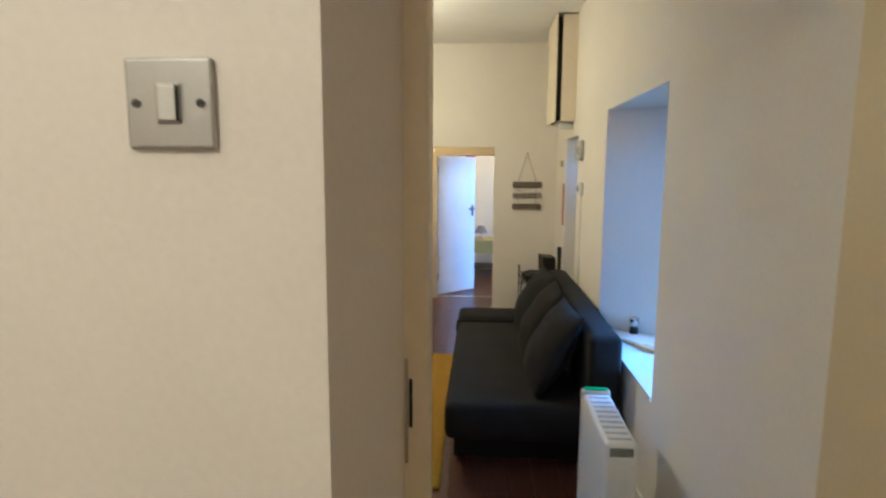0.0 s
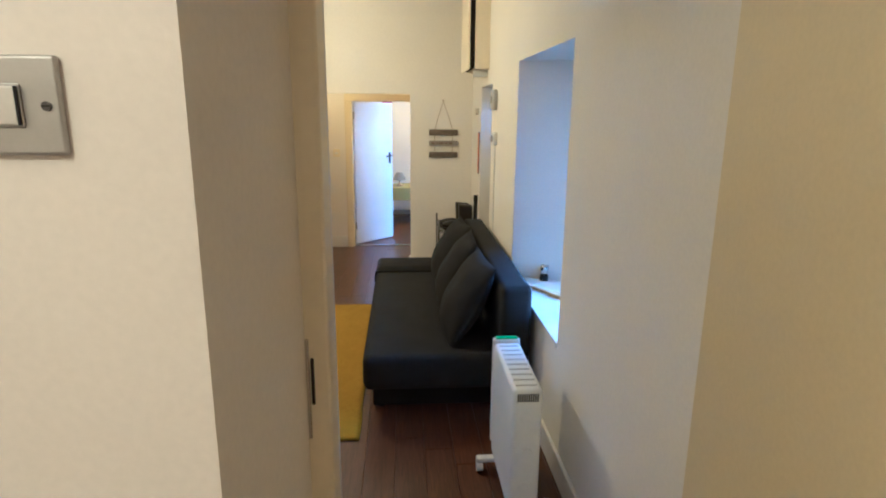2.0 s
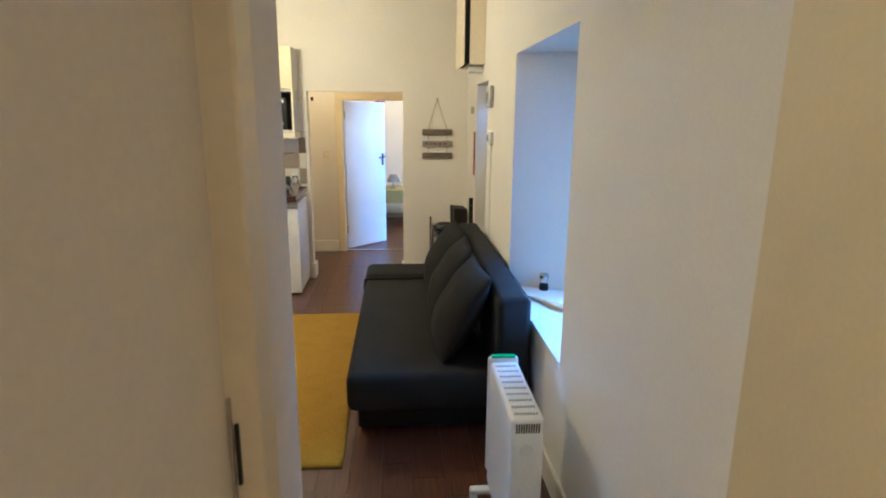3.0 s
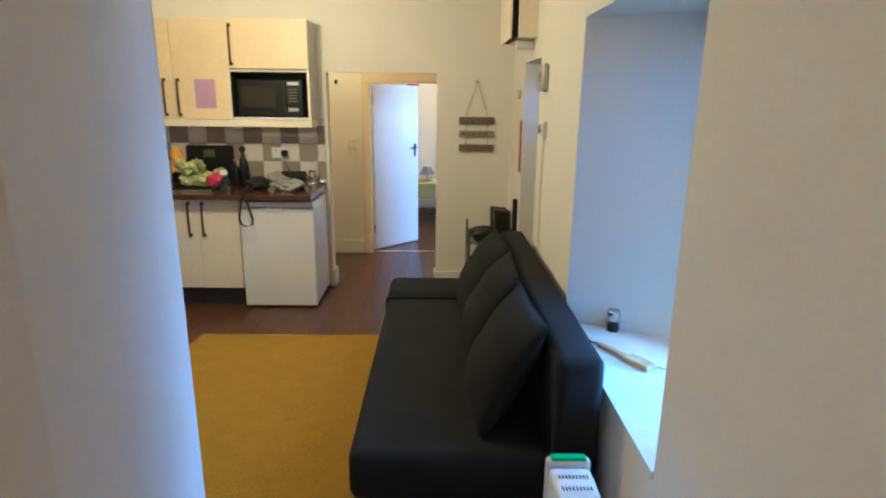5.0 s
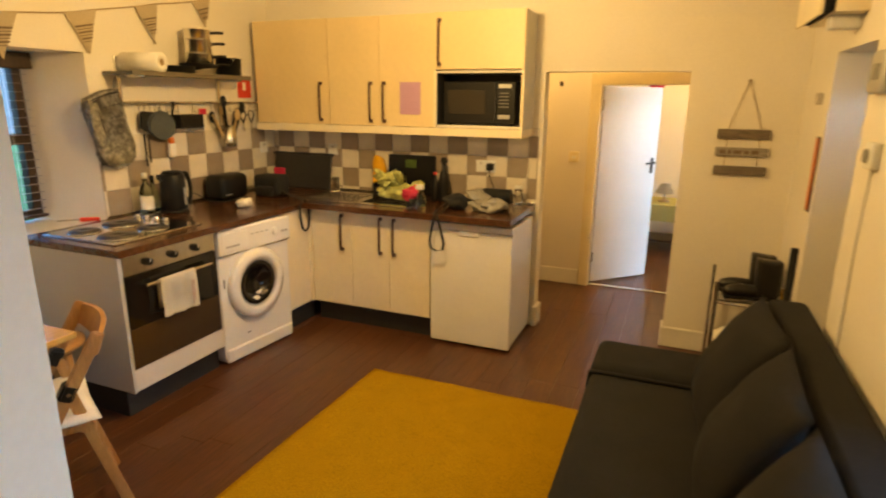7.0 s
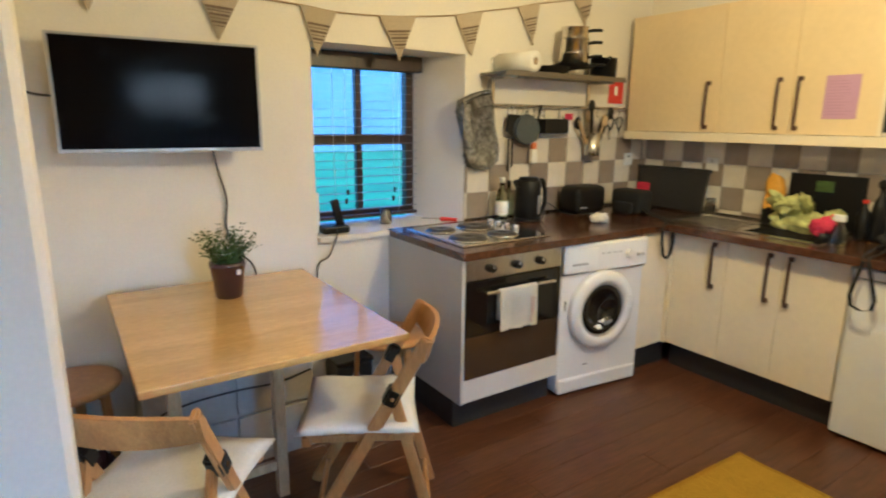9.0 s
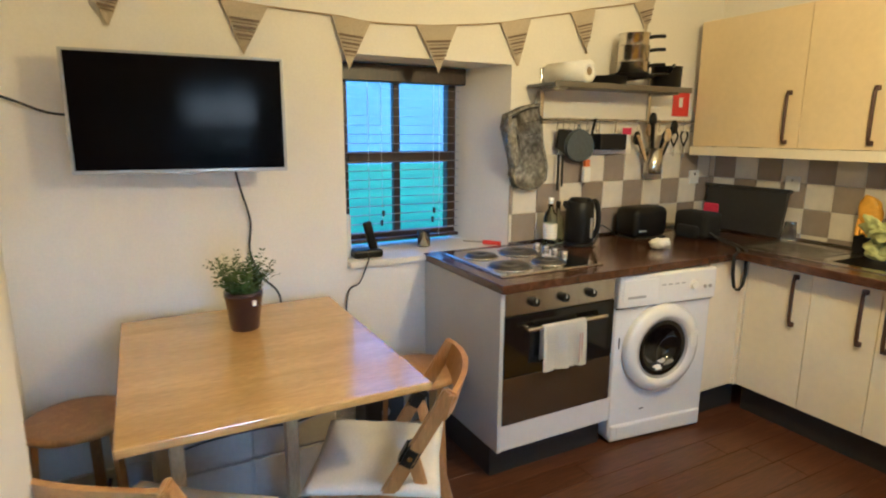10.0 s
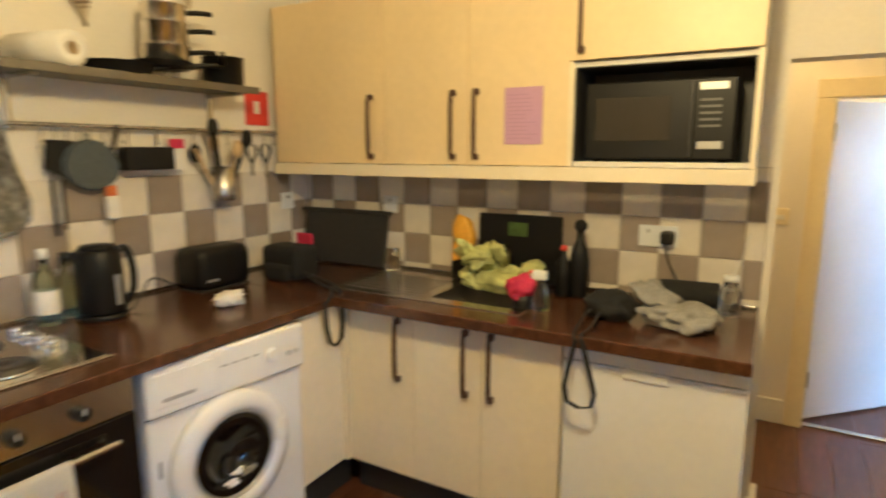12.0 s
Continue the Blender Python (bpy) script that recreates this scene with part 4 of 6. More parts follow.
# ---- folding chairs ----
def folding_chair():
    c = thing("folding_chair", -1.615, 2.21, 0, "folding beech chair with a white tie-on seat pad", "chair", "folding chairs round the table", rz=-29)
    for s in (-1, 1):
        part("post", bar(mesh(), (s * 0.205, 0.228, 0.79), (s * 0.205, -0.222, 0.0), 0.046, 0.022, 0.006, up=(1, 0, 0)), PINE, c, local=True)
        part("rear_leg", bar(mesh(), (s * 0.180, 0.108, 0.585), (s * 0.180, 0.262, 0.0), 0.040, 0.022, 0.006, up=(1, 0, 0)), PINE, c, local=True)
        br = part("bracket", bar(mesh(), (s * 0.192, 0.122, 0.612), (s * 0.192, 0.088, 0.548), 0.050, 0.056, 0.008, up=(1, 0, 0)), BLACKPL, c, "black plastic pivot bracket", local=True)
        part("bolt", cyl(mesh(), (s * 0.214, 0.107, 0.58), (s * 0.223, 0.107, 0.58), 0.008, n=12), STEEL, br, local=True)
    for y0, w in ((-0.205, 0.032), (0.150, 0.030)):
        part("seat_rail", bx(mesh(), (-0.193, y0, 0.395), (0.193, y0 + w, 0.432), 0.006), PINE, c, local=True)
    for s in (-1, 1):
        part("seat_side", bx(mesh(), (s * 0.168 - 0.011, -0.185, 0.402), (s * 0.168 + 0.011, 0.175, 0.430), 0.005), PINE, c, local=True)
    for k in range(5):
        y = -0.19 + k * 0.074
        part("seat_slat", bx(mesh(), (-0.192, y, 0.430), (0.192, y + 0.058, 0.443), 0.004), PINE, c, local=True)
    part("stretcher", cyl(mesh(), (-0.20, -0.165, 0.10), (0.20, -0.165, 0.10), 0.011, n=10), PINE, c, local=True)
    part("stretcher", cyl(mesh(), (-0.18, 0.235, 0.10), (0.18, 0.235, 0.10), 0.011, n=10), PINE, c, local=True)
    b = mesh()
    n = 14
    rings = []
    for i in range(n + 1):
        u = 2 * i / n - 1
        x, y = u * 0.222, 0.214 + 0.042 * (1 - u * u)
        hgt = 0.050 - 0.014 * u * u
        rings.append([b.verts.new((x, y + dy + (z - 0.745) * 0.3, z)) for dy, z in ((-0.009, 0.745 - hgt), (0.009, 0.745 - hgt), (0.009, 0.745 + hgt), (-0.009, 0.745 + hgt))])
    for p, q in zip(rings, rings[1:]):
        for k in range(4):
            b.faces.new((p[k], p[(k + 1) % 4], q[(k + 1) % 4], q[k]))
    b.faces.new(rings[0][::-1])
    b.faces.new(rings[-1])
    bmesh.ops.bevel(b, geom=[e for e in b.edges if e.is_boundary is False and abs(e.calc_face_angle(0)) > 0.8], offset=0.006, segments=2, affect="EDGES")
    part("backrest", b, PINE, c, local=True)
    b = mesh()
    pillow(b, Matrix.Translation((0, -0.012, 0.461)) @ pose(0, 0, 0, 90, 0, 0), 0.46, 0.42, 0.040, n=16, pinch=0.16)
    part("seat_pad", b, CUSHION, c, "white quilted cotton pad", local=True, smooth=True)
    return c


chair = folding_chair()
copy_thing(chair, pose(-1.51, 1.535, 0, 0, 0, -128))


def stool(x, y, rz):
    s = thing("stool", x, y, 0, "round bentwood stool in honey birch, tucked beside the table", "stool", "round stools", rz=rz)
    part("seat", turned(mesh(), [(0.0001, 0.43), (0.165, 0.43), (0.187, 0.436), (0.190, 0.446), (0.187, 0.456), (0.165, 0.46), (0.0001, 0.46)]), PINE, s, local=True)
    for k in range(3):
        a = k * 2 * math.pi / 3
        ca, sa = math.cos(a), math.sin(a)
        b = mesh()
        bar(b, (0.15 * ca, 0.15 * sa, 0.42), (0.175 * ca, 0.175 * sa, 0.0), 0.04, 0.022, 0.005, up=(ca, sa, 0))
        bar(b, (0.05 * ca, 0.05 * sa, 0.42), (0.155 * ca, 0.155 * sa, 0.415), 0.04, 0.02, 0.004)
        part("leg", b, PINE, s, local=True)
    return s


stool(-2.21, 2.63, 10)
stool(-2.39, 1.29, 50)

# things on the floor under the stools
sb = thing("storage_box", -2.46, 2.53, 0, "small dark grey plastic box on the floor under a stool", "box")
part("body", bx(mesh(), (-2.55, 2.43, 0.0), (-2.38, 2.63, 0.25), 0.012, 3), SLATE, sb)
part("lid", bx(mesh(), (-2.556, 2.424, 0.25), (-2.374, 2.636, 0.275), 0.008), BLACKPL, sb)
part("round_clip", cyl(mesh(), (-2.380, 2.53, 0.19), (-2.372, 2.53, 0.19), 0.022, 0.02, n=20), SILVER, sb, "round pale clip")
b = mesh()
lump(b, (-2.20, 1.33, 0.10), (0.13, 0.11, 0.12), 0.18, 5, 4, 12, flat=0.001)
cbag = thing("cloth_bag", -2.20, 1.33, 0, "slumped dark purple cloth bag on the floor by a stool", "bag")
part("bag", b, PLUM, cbag, smooth=True)
for k in (-1, 1):
    part("bag_handle", tube(mesh(), [(-2.24, 1.33 + k * 0.04, 0.20), (-2.22, 1.33 + k * 0.05, 0.265), (-2.18, 1.33 + k * 0.05, 0.262), (-2.16, 1.33 + k * 0.04, 0.20)], 0.007), PLUM, cbag)

# ---- kitchen: worktop and base units ----
SX0, SX1, SY0, SY1 = -1.50, -1.14, 4.50, 4.80  # the sink's bowl
b = mesh()
bx(b, (XL, 2.83, 0.872), (-1.848, 4.32, 0.91), 0.004)
wt = thing("worktop", -1.6, 4.4, 0.872, "dark walnut laminate kitchen worktop in an L shape", "worktop")
part("left_run", b, WALNUT, wt)
for lo, hi in (((XL, 4.32), (SX0, YB)), ((SX1, 4.32), (-0.34, YB)), ((SX0, 4.32), (SX1, SY0)), ((SX0, SY1), (SX1, YB))):
    part("run", bx(mesh(), (*lo, 0.872), (*hi, 0.91)), WALNUT, wt)
part("front_edge", bx(mesh(), (-1.85, 4.312, 0.870), (-0.336, 4.322, 0.912), 0.004), WALNUT, wt)
part("upstand", bx(mesh(), (XL, YB - 0.012, 0.911), (-0.34, YB - 0.002, 0.925), 0.002), STEEL, wt, "thin metal sealing strip")
part("upstand", bx(mesh(), (XL + 0.002, 3.35, 0.911), (XL + 0.012, YB, 0.925), 0.002), STEEL, wt, "thin metal sealing strip")

ov = thing("oven_unit", -2.2, 3.16, 0, "built-under electric oven with black glass and steel panel", "oven")
part("end_panel", bx(mesh(), (XL, 2.838, 0.15), (-1.872, 2.858, 0.871), 0.002), GREYPANEL, ov, "grey-white end panel")
part("end_plinth", bx(mesh(), (XL, 2.848, 0.0), (-1.95, 2.862, 0.15), 0.002), SLATE, ov, "dark plinth end")
part("carcass", bx(mesh(), (-2.54, 2.86, 0.15), (-1.89, 3.47, 0.87)), CARCASS, ov)
part("control_panel", bx(mesh(), (-1.892, 2.86, 0.768), (-1.868, 3.465, 0.870), 0.003), STEEL, ov)
for ky in (3.00, 3.16, 3.315):
    k = part("knob", cyl(mesh(), (-1.868, ky, 0.818), (-1.843, ky, 0.818), 0.021, 0.018, n=20), BLACKPL, ov)
    part("pointer", bx(mesh(), (-1.844, ky - 0.002, 0.818), (-1.841, ky + 0.002, 0.835)), WHITE_PL, k)
part("door_glass", bx(mesh(), (-1.892, 2.86, 0.495), (-1.866, 3.465, 0.765), 0.003), BLACKGLASS, ov, "black glass oven door")
part("lower_panel", bx(mesh(), (-1.892, 2.86, 0.275), (-1.868, 3.465, 0.492), 0.003), BROWNGLASS, ov, "bronze tinted lower panel")
part("base_strip", bx(mesh(), (-1.892, 2.845, 0.155), (-1.872, 3.48, 0.272), 0.002), CARCASS, ov)
part("plinth", bx(mesh(), (-1.96, 2.85, 0.0), (-1.945, 3.49, 0.155)), SLATE, ov, "dark plinth")
hd = part("handle", cyl(mesh(), (-1.832, 2.95, 0.708), (-1.832, 3.39, 0.708), 0.010, n=14), STEEL, ov)
for hy in (2.97, 3.37):
    part("handle_post", cyl(mesh(), (-1.868, hy, 0.708), (-1.832, hy, 0.708), 0.007, n=10), STEEL, hd)
tw = thing("tea_towel", -1.83, 3.14, 0.50, "white tea towel with faint red stripes over the oven handle", "towel")
b = mesh()
rows = []
for i in range(15):
    y = 3.025 + 0.235 * i / 14
    fold = 0.006 * math.sin(i * 1.1) + 0.004 * math.sin(i * 2.7)
    rows.append([b.verts.new((x + fold * f, y + 0.008 * f * (z - 0.6), z)) for x, z, f in
                 ((-1.846, 0.56, 0.4), (-1.846, 0.66, 0.2), (-1.845, 0.71, 0), (-1.832, 0.7215, 0), (-1.819, 0.71, 0), (-1.817, 0.66, 0.5), (-1.815, 0.60, 1), (-1.813, 0.515 - 0.006 * i / 14, 1.3))])
for p, q in zip(rows, rows[1:]):
    for k in range(7):
        b.faces.new((p[k], p[k + 1], q[k + 1], q[k])).smooth = True
bmesh.ops.solidify(b, geom=list(b.faces), thickness=0.003)
part("cloth", b, PAPER, tw)
for sy in (3.215, 3.228):
    part("stripe", bx(mesh(), (-1.8085, sy, 0.525), (-1.8065, sy + 0.004, 0.66)), FAINT, tw, "thin faded red stripe")

hob = thing("electric_hob", -2.22, 3.18, 0.91, "steel electric hob with four round plates", "hob")
part("plate", bx(mesh(), (-2.495, 2.90, 0.910), (-1.955, 3.47, 0.918), 0.004), STEEL, hob)
part("rim", bx(mesh(), (-2.485, 2.91, 0.917), (-1.965, 3.46, 0.9195), 0.001), CHROME, hob)
for px, py, r in ((-2.34, 3.03, 0.072), (-2.34, 3.25, 0.09), (-2.09, 3.03, 0.09), (-2.09, 3.25, 0.072)):
    pt = part("hotplate", turned(mesh(), [(r + 0.008, 0.918), (r + 0.006, 0.924), (r, 0.925), (r, 0.930), (0.02, 0.931), (0.018, 0.928), (0.0001, 0.928)], (px, py, 0)), HOTPLATE, hob, "dark cast-iron hotplate")
    part("trim_ring", turned(mesh(), [(r + 0.014, 0.918), (r + 0.013, 0.922), (r + 0.008, 0.9225), (r + 0.008, 0.918)], (px, py, 0)), CHROME, pt)
for i in range(4):
    kx = -2.40 + i * 0.075
    part("knob", turned(mesh(), [(0.018, 0.9185), (0.018, 0.936), (0.015, 0.942), (0.0001, 0.942)], (kx, 3.415, 0), 18), CHROME, hob)

wm = thing("washing_machine", -2.2, 3.82, 0, "white front-loading washing machine with a round glass door", "washing machine")
# the machine stands slightly askew, its far side further out
WMM = Matrix.Translation((-1.855, 3.79, 0)) @ pose(0, 0, 0, 0, 0, -6.5) @ Matrix.Translation((1.882, -3.80, 0))


def wm_box(lo, hi, bev=0.0, seg=2):
    b = bx(mesh(), lo, hi, bev, seg)
    b.transform(WMM)
    return b


def wm_cyl(a, c, r0, r1=None, n=20):
    b = cyl(mesh(), a, c, r0, r1, n)
    b.transform(WMM)
    return b


part("body", wm_box((-2.40, 3.515, 0.035), (-1.895, 4.105, 0.862), 0.012, 3), ENAMEL, wm)
part("kick_plate", wm_box((-2.38, 3.525, 0.012), (-1.885, 4.095, 0.10), 0.012, 3), ENAMEL, wm)
pn = part("control_panel", wm_box((-1.90, 3.512, 0.705), (-1.870, 4.108, 0.868), 0.014, 3), ENAMEL, wm)
part("panel_seam", wm_box((-1.896, 3.516, 0.698), (-1.8925, 4.104, 0.705)), SLATE, wm, "dark seam under the panel")
part("drawer", wm_box((-1.872, 3.535, 0.735), (-1.866, 3.735, 0.842), 0.005), WHITE_PL, pn)
part("drawer_grip", wm_box((-1.8675, 3.56, 0.752), (-1.8645, 3.665, 0.764), 0.001), SILVER, pn, "grey recessed drawer grip")
part("dial", wm_cyl((-1.871, 3.955, 0.79), (-1.852, 3.955, 0.79), 0.023, 0.020, 22), WHITE_PL, pn)
for ky in (4.03, 4.062):
    part("button", wm_cyl((-1.871, ky, 0.775), (-1.862, ky, 0.775), 0.009, None, 12), SILVER, pn)
for i in range(4):
    part("print_line", wm_box((-1.8707, 3.76 + i * 0.04, 0.80), (-1.8697, 3.785 + i * 0.04, 0.808)), SILVER, pn)
RING = WMM @ Matrix.Translation((-1.893, 3.79, 0.482)) @ pose(0, 0, 0, 0, 90, 0)


def wm_turned(profile, n=44, cap=True):
    b = turned(mesh(), profile, n=n, cap=cap)
    b.transform(RING)
    return b


dr2 = part("door_ring", wm_turned([(0.222, 0.0), (0.225, 0.020), (0.214, 0.038), (0.178, 0.046), (0.160, 0.040), (0.150, 0.022), (0.146, 0.0)], cap=False), ENAMEL, wm, smooth=True)
part("door_glass", wm_turned([(0.150, 0.020), (0.140, 0.030), (0.115, 0.024), (0.07, 0.010), (0.0001, 0.004)]), BLACKGLASS, dr2, "dark concave door glass")
part("chrome_ring", wm_turned([(0.152, 0.024), (0.155, 0.034), (0.148, 0.035), (0.143, 0.026)], 40, False), SILVER, dr2)
part("door_handle", wm_box((-1.868, 3.945, 0.47), (-1.845, 3.990, 0.555), 0.008, 3), WHITE_PL, dr2)
for i, (dy, dz, sy, sz) in enumerate(((-0.03, -0.105, 0.045, 0.018), (0.055, -0.085, 0.030, 0.022), (0.01, -0.07, 0.024, 0.014))):
    b = lump(mesh(), (-1.876, 3.79 + dy, 0.482 + dz), (0.007, sy, sz), 0.3, 5, 3, i + 3)
    b.transform(WMM)
    part("laundry", b, PAPER if i != 1 else GREYCLOTH, dr2, "pale laundry seen through the glass", smooth=True)
part("filter_flap", wm_box((-1.887, 3.56, 0.03), (-1.8825, 3.70, 0.09), 0.003), ENAMEL, wm)
part("latch_mark", wm_box((-1.897, 3.545, 0.50), (-1.892, 3.551, 0.555)), BLACKPL, wm, "dark hinge slot")
part("mark", wm_box((-1.8955, 3.70, 0.16), (-1.8935, 3.725, 0.166)), BLACKPL, wm)
for fy in (3.56, 4.06):
    part("foot", wm_cyl((-1.93, fy, 0), (-1.93, fy, 0.018), 0.02, None, 12), BLACKPL, wm)

fl = thing("corner_panel", -1.86, 4.27, 0, "ivory filler panel beside the washing machine", "panel")
part("panel", bx(mesh(), (-1.8945, 4.125, 0.155), (-1.8765, 4.402, 0.870), 0.001), CREAM_LOW, fl)
part("corner_post", bx(mesh(), (-1.8765, 4.385, 0.155), (-1.8545, 4.42, 0.870), 0.001), CREAM_LOW, fl)
part("plinth", bx(mesh(), (-1.93, 4.145, 0.0), (-1.915, 4.47, 0.155)), SLATE, fl, "dark plinth")


def pull(x, z0, z1, y, parent):
    """A bronze bow handle on a door whose face is at y."""
    h = part("handle", tube(mesh(), [(x, y + 0.002, z0 + 0.006), (x, y - 0.026, z0 + 0.012), (x, y - 0.030, z0 + 0.05), (x, y - 0.031, (z0 + z1) / 2), (x, y - 0.030, z1 - 0.05), (x, y - 0.026, z1 - 0.012), (x, y + 0.002, z1 - 0.006)], 0.0085, 8, 3), BROWNMETAL, parent, "dark bronze bow handle")
    for zz in (z0 + 0.004, z1 - 0.004):
        part("handle_foot", bx(mesh(), (x - 0.012, y - 0.022, zz - 0.012), (x + 0.012, y, zz + 0.012), 0.004), BROWNMETAL, h)
    return h


def base_unit(x0, x1, doors, label):
    u = thing("base_cabinet", (x0 + x1) / 2, 4.66, 0, label, "cabinet", "kitchen base cabinets")
    t = 0.016
    part("carcass", bx(mesh(), (x0, 4.424, 0.155), (x0 + t, 4.94, 0.868)), CARCASS, u)
    part("carcass", bx(mesh(), (x1 - t, 4.424, 0.155), (x1, 4.94, 0.868)), CARCASS, u)
    part("carcass_floor", bx(mesh(), (x0 + t, 4.424, 0.155), (x1 - t, 4.94, 0.171)), CARCASS, u)
    part("back", bx(mesh(), (x0 + t, 4.93, 0.171), (x1 - t, 4.94, 0.868)), CARCASS, u)
    part("plinth", bx(mesh(), (x0, 4.465, 0.0), (x1, 4.48, 0.155)), SLATE, u, "dark plinth")
    for a, c, hx in doors:
        d = part("door", bx(mesh(), (a + 0.0015, 4.402, 0.158), (c - 0.0015, 4.422, 0.866), 0.002), CREAM_LOW, u)
        pull(hx, 0.58, 0.832, 4.402, d)
    return u


base_unit(-1.853, -1.52, [(-1.853, -1.52, -1.592)], "ivory base cabinet with a bronze bow handle")
base_unit(-1.52, -0.912, [(-1.52, -1.219, -1.283), (-1.219, -0.912, -1.178)], "ivory double base cabinet under the sink")

fr = thing("fridge", -0.62, 4.7, 0, "white under-counter fridge below the worktop", "fridge")
part("body", bx(mesh(), (-0.897, 4.430, 0.02), (-0.342, 4.94, 0.838), 0.008), ENAMEL, fr)
d = part("door", bx(mesh(), (-0.899, 4.386, 0.018), (-0.338, 4.427, 0.800), 0.008, 3), ENAMEL, fr)
part("top_rail", bx(mesh(), (-0.899, 4.382, 0.806), (-0.338, 4.455, 0.848), 0.006), ENAMEL, fr)
part("grip", bx(mesh(), (-0.70, 4.376, 0.772), (-0.56, 4.394, 0.806), 0.005), WHITE_PL, d)
part("seal", bx(mesh(), (-0.893, 4.426, 0.035), (-0.346, 4.432, 0.795)), SILVER, d)
for fx in (-0.86, -0.38):
    part("foot", cyl(mesh(), (fx, 4.52, 0), (fx, 4.52, 0.022), 0.018, n=12), BLACKPL, fr)

# ---- wall cabinets ----
def wall_unit(x0, x1, handle_x, label):
    u = thing("wall_cabinet", (x0 + x1) / 2, 4.83, 1.44, label, "cabinet", "kitchen wall cabinets")
    part("carcass", bx(mesh(), (x0, 4.712, 1.442), (x1, YB, 2.178)), CARCASS, u)
    d = part("door", bx(mesh(), (x0 + 0.0015, 4.690, 1.443), (x1 - 0.0015, 4.710, 2.180), 0.002), CREAM, u)
    pull(handle_x, 1.472, 1.738, 4.690, d)
    return u


wall_unit(-2.51, -1.85, -1.918, "cream wall cabinet with a bronze bow handle")
wall_unit(-1.85, -1.43, -1.498, "cream wall cabinet with a bronze bow handle")
wall_unit(-1.43, -1.01, -1.392, "cream wall cabinet with a lilac notice on its door")
mu = thing("microwave_cabinet", -0.7, 4.83, 1.44, "cream wall cabinet with an open niche for a microwave", "cabinet", "kitchen wall cabinets")
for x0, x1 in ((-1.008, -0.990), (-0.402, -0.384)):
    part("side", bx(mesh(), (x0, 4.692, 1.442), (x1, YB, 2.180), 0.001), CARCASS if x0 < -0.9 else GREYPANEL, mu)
part("top", bx(mesh(), (-0.99, 4.70, 2.162), (-0.402, YB, 2.178)), CARCASS, mu)
part("shelf", bx(mesh(), (-0.99, 4.70, 1.80), (-0.402, YB, 1.82)), CARCASS, mu)
part("bottom", bx(mesh(), (-0.99, 4.70, 1.442), (-0.402, YB, 1.460)), CARCASS, mu)
# thin dark sheets over the niche's white sides and top, and its back
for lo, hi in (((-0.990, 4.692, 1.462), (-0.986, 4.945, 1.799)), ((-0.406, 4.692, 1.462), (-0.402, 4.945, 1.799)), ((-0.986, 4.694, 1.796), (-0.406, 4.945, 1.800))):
    part("niche_lining", bx(mesh(), lo, hi), SLATE, mu, "thin dark sheet inside the niche")
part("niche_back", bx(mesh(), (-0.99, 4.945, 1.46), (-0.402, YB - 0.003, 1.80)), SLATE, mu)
d = part("door", bx(mesh(), (-1.006, 4.670, 1.822), (-0.386, 4.690, 2.180), 0.002), CREAM, mu)
pull(-0.965, 1.852, 2.135, 4.670, d)
for x0, x1 in ((-1.008, -0.990), (-0.402, -0.384)):
    part("niche_edge", bx(mesh(), (x0, 4.676, 1.442), (x1, 4.690, 1.820), 0.001), CREAM_LOW, mu)
pm = thing("pelmet", -1.44, 4.7, 1.385, "cream light rail under the wall cabinets", "pelmet")
part("rail", bx(mesh(), (-2.512, 4.668, 1.387), (-0.380, 4.690, 1.440), 0.003), CREAM_LOW, pm)
part("return", bx(mesh(), (-0.400, 4.690, 1.387), (-0.382, YB, 1.440), 0.002), CREAM_LOW, pm)

mw = thing("microwave", -0.70, 4.83, 1.46, "black microwave oven in the cabinet niche", "microwave")
part("body", bx(mesh(), (-0.965, 4.760, 1.468), (-0.455, 4.935, 1.748), 0.006), BLACKPL, mw)
part("door", bx(mesh(), (-0.963, 4.742, 1.472), (-0.595, 4.760, 1.744), 0.005), BLACKPL, mw)
part("window", bx(mesh(), (-0.925, 4.7395, 1.535), (-0.66, 4.743, 1.69), 0.002), MWGLASS, mw, "dull brown mesh window")
part("door_edge", bx(mesh(), (-0.597, 4.7385, 1.48), (-0.590, 4.745, 1.738)), SLATE, mw)
pn = part("control_panel", bx(mesh(), (-0.588, 4.744, 1.472), (-0.457, 4.760, 1.744), 0.004), BLACKPL, mw)
part("display", bx(mesh(), (-0.572, 4.7425, 1.705), (-0.484, 4.745, 1.730)), SILVER, pn, "pale display strip")
for i in range(5):
    part("button_row", bx(mesh(), (-0.568, 4.7425, 1.58 + i * 0.022), (-0.50, 4.745, 1.588 + i * 0.022)), MIDGREY, pn)
part("door_button", bx(mesh(), (-0.572, 4.738, 1.505), (-0.490, 4.745, 1.532), 0.003), SILVER, pn, "pale door button")
for fx in (-0.93, -0.49):
    part("foot", cyl(mesh(), (fx, 4.80, 1.460), (fx, 4.80, 1.469), 0.012, n=10), BLACKPL, mw)

nt = thing("notice", -1.19, 4.688, 1.52, "lilac paper notice taped to a cabinet door", "notice")
part("sheet", bx(mesh(), (-1.270, 4.6875, 1.525), (-1.112, 4.6885, 1.742)), LILAC, nt)
rng = random.Random(3)
for i in range(12):
    part("text_line", bx(mesh(), (-1.255, 4.6868, 1.712 - i * 0.015), (-1.255 + rng.uniform(0.07, 0.125), 4.6876, 1.7155 - i * 0.015)), LILAC_INK, nt, "line of small print, not legible")

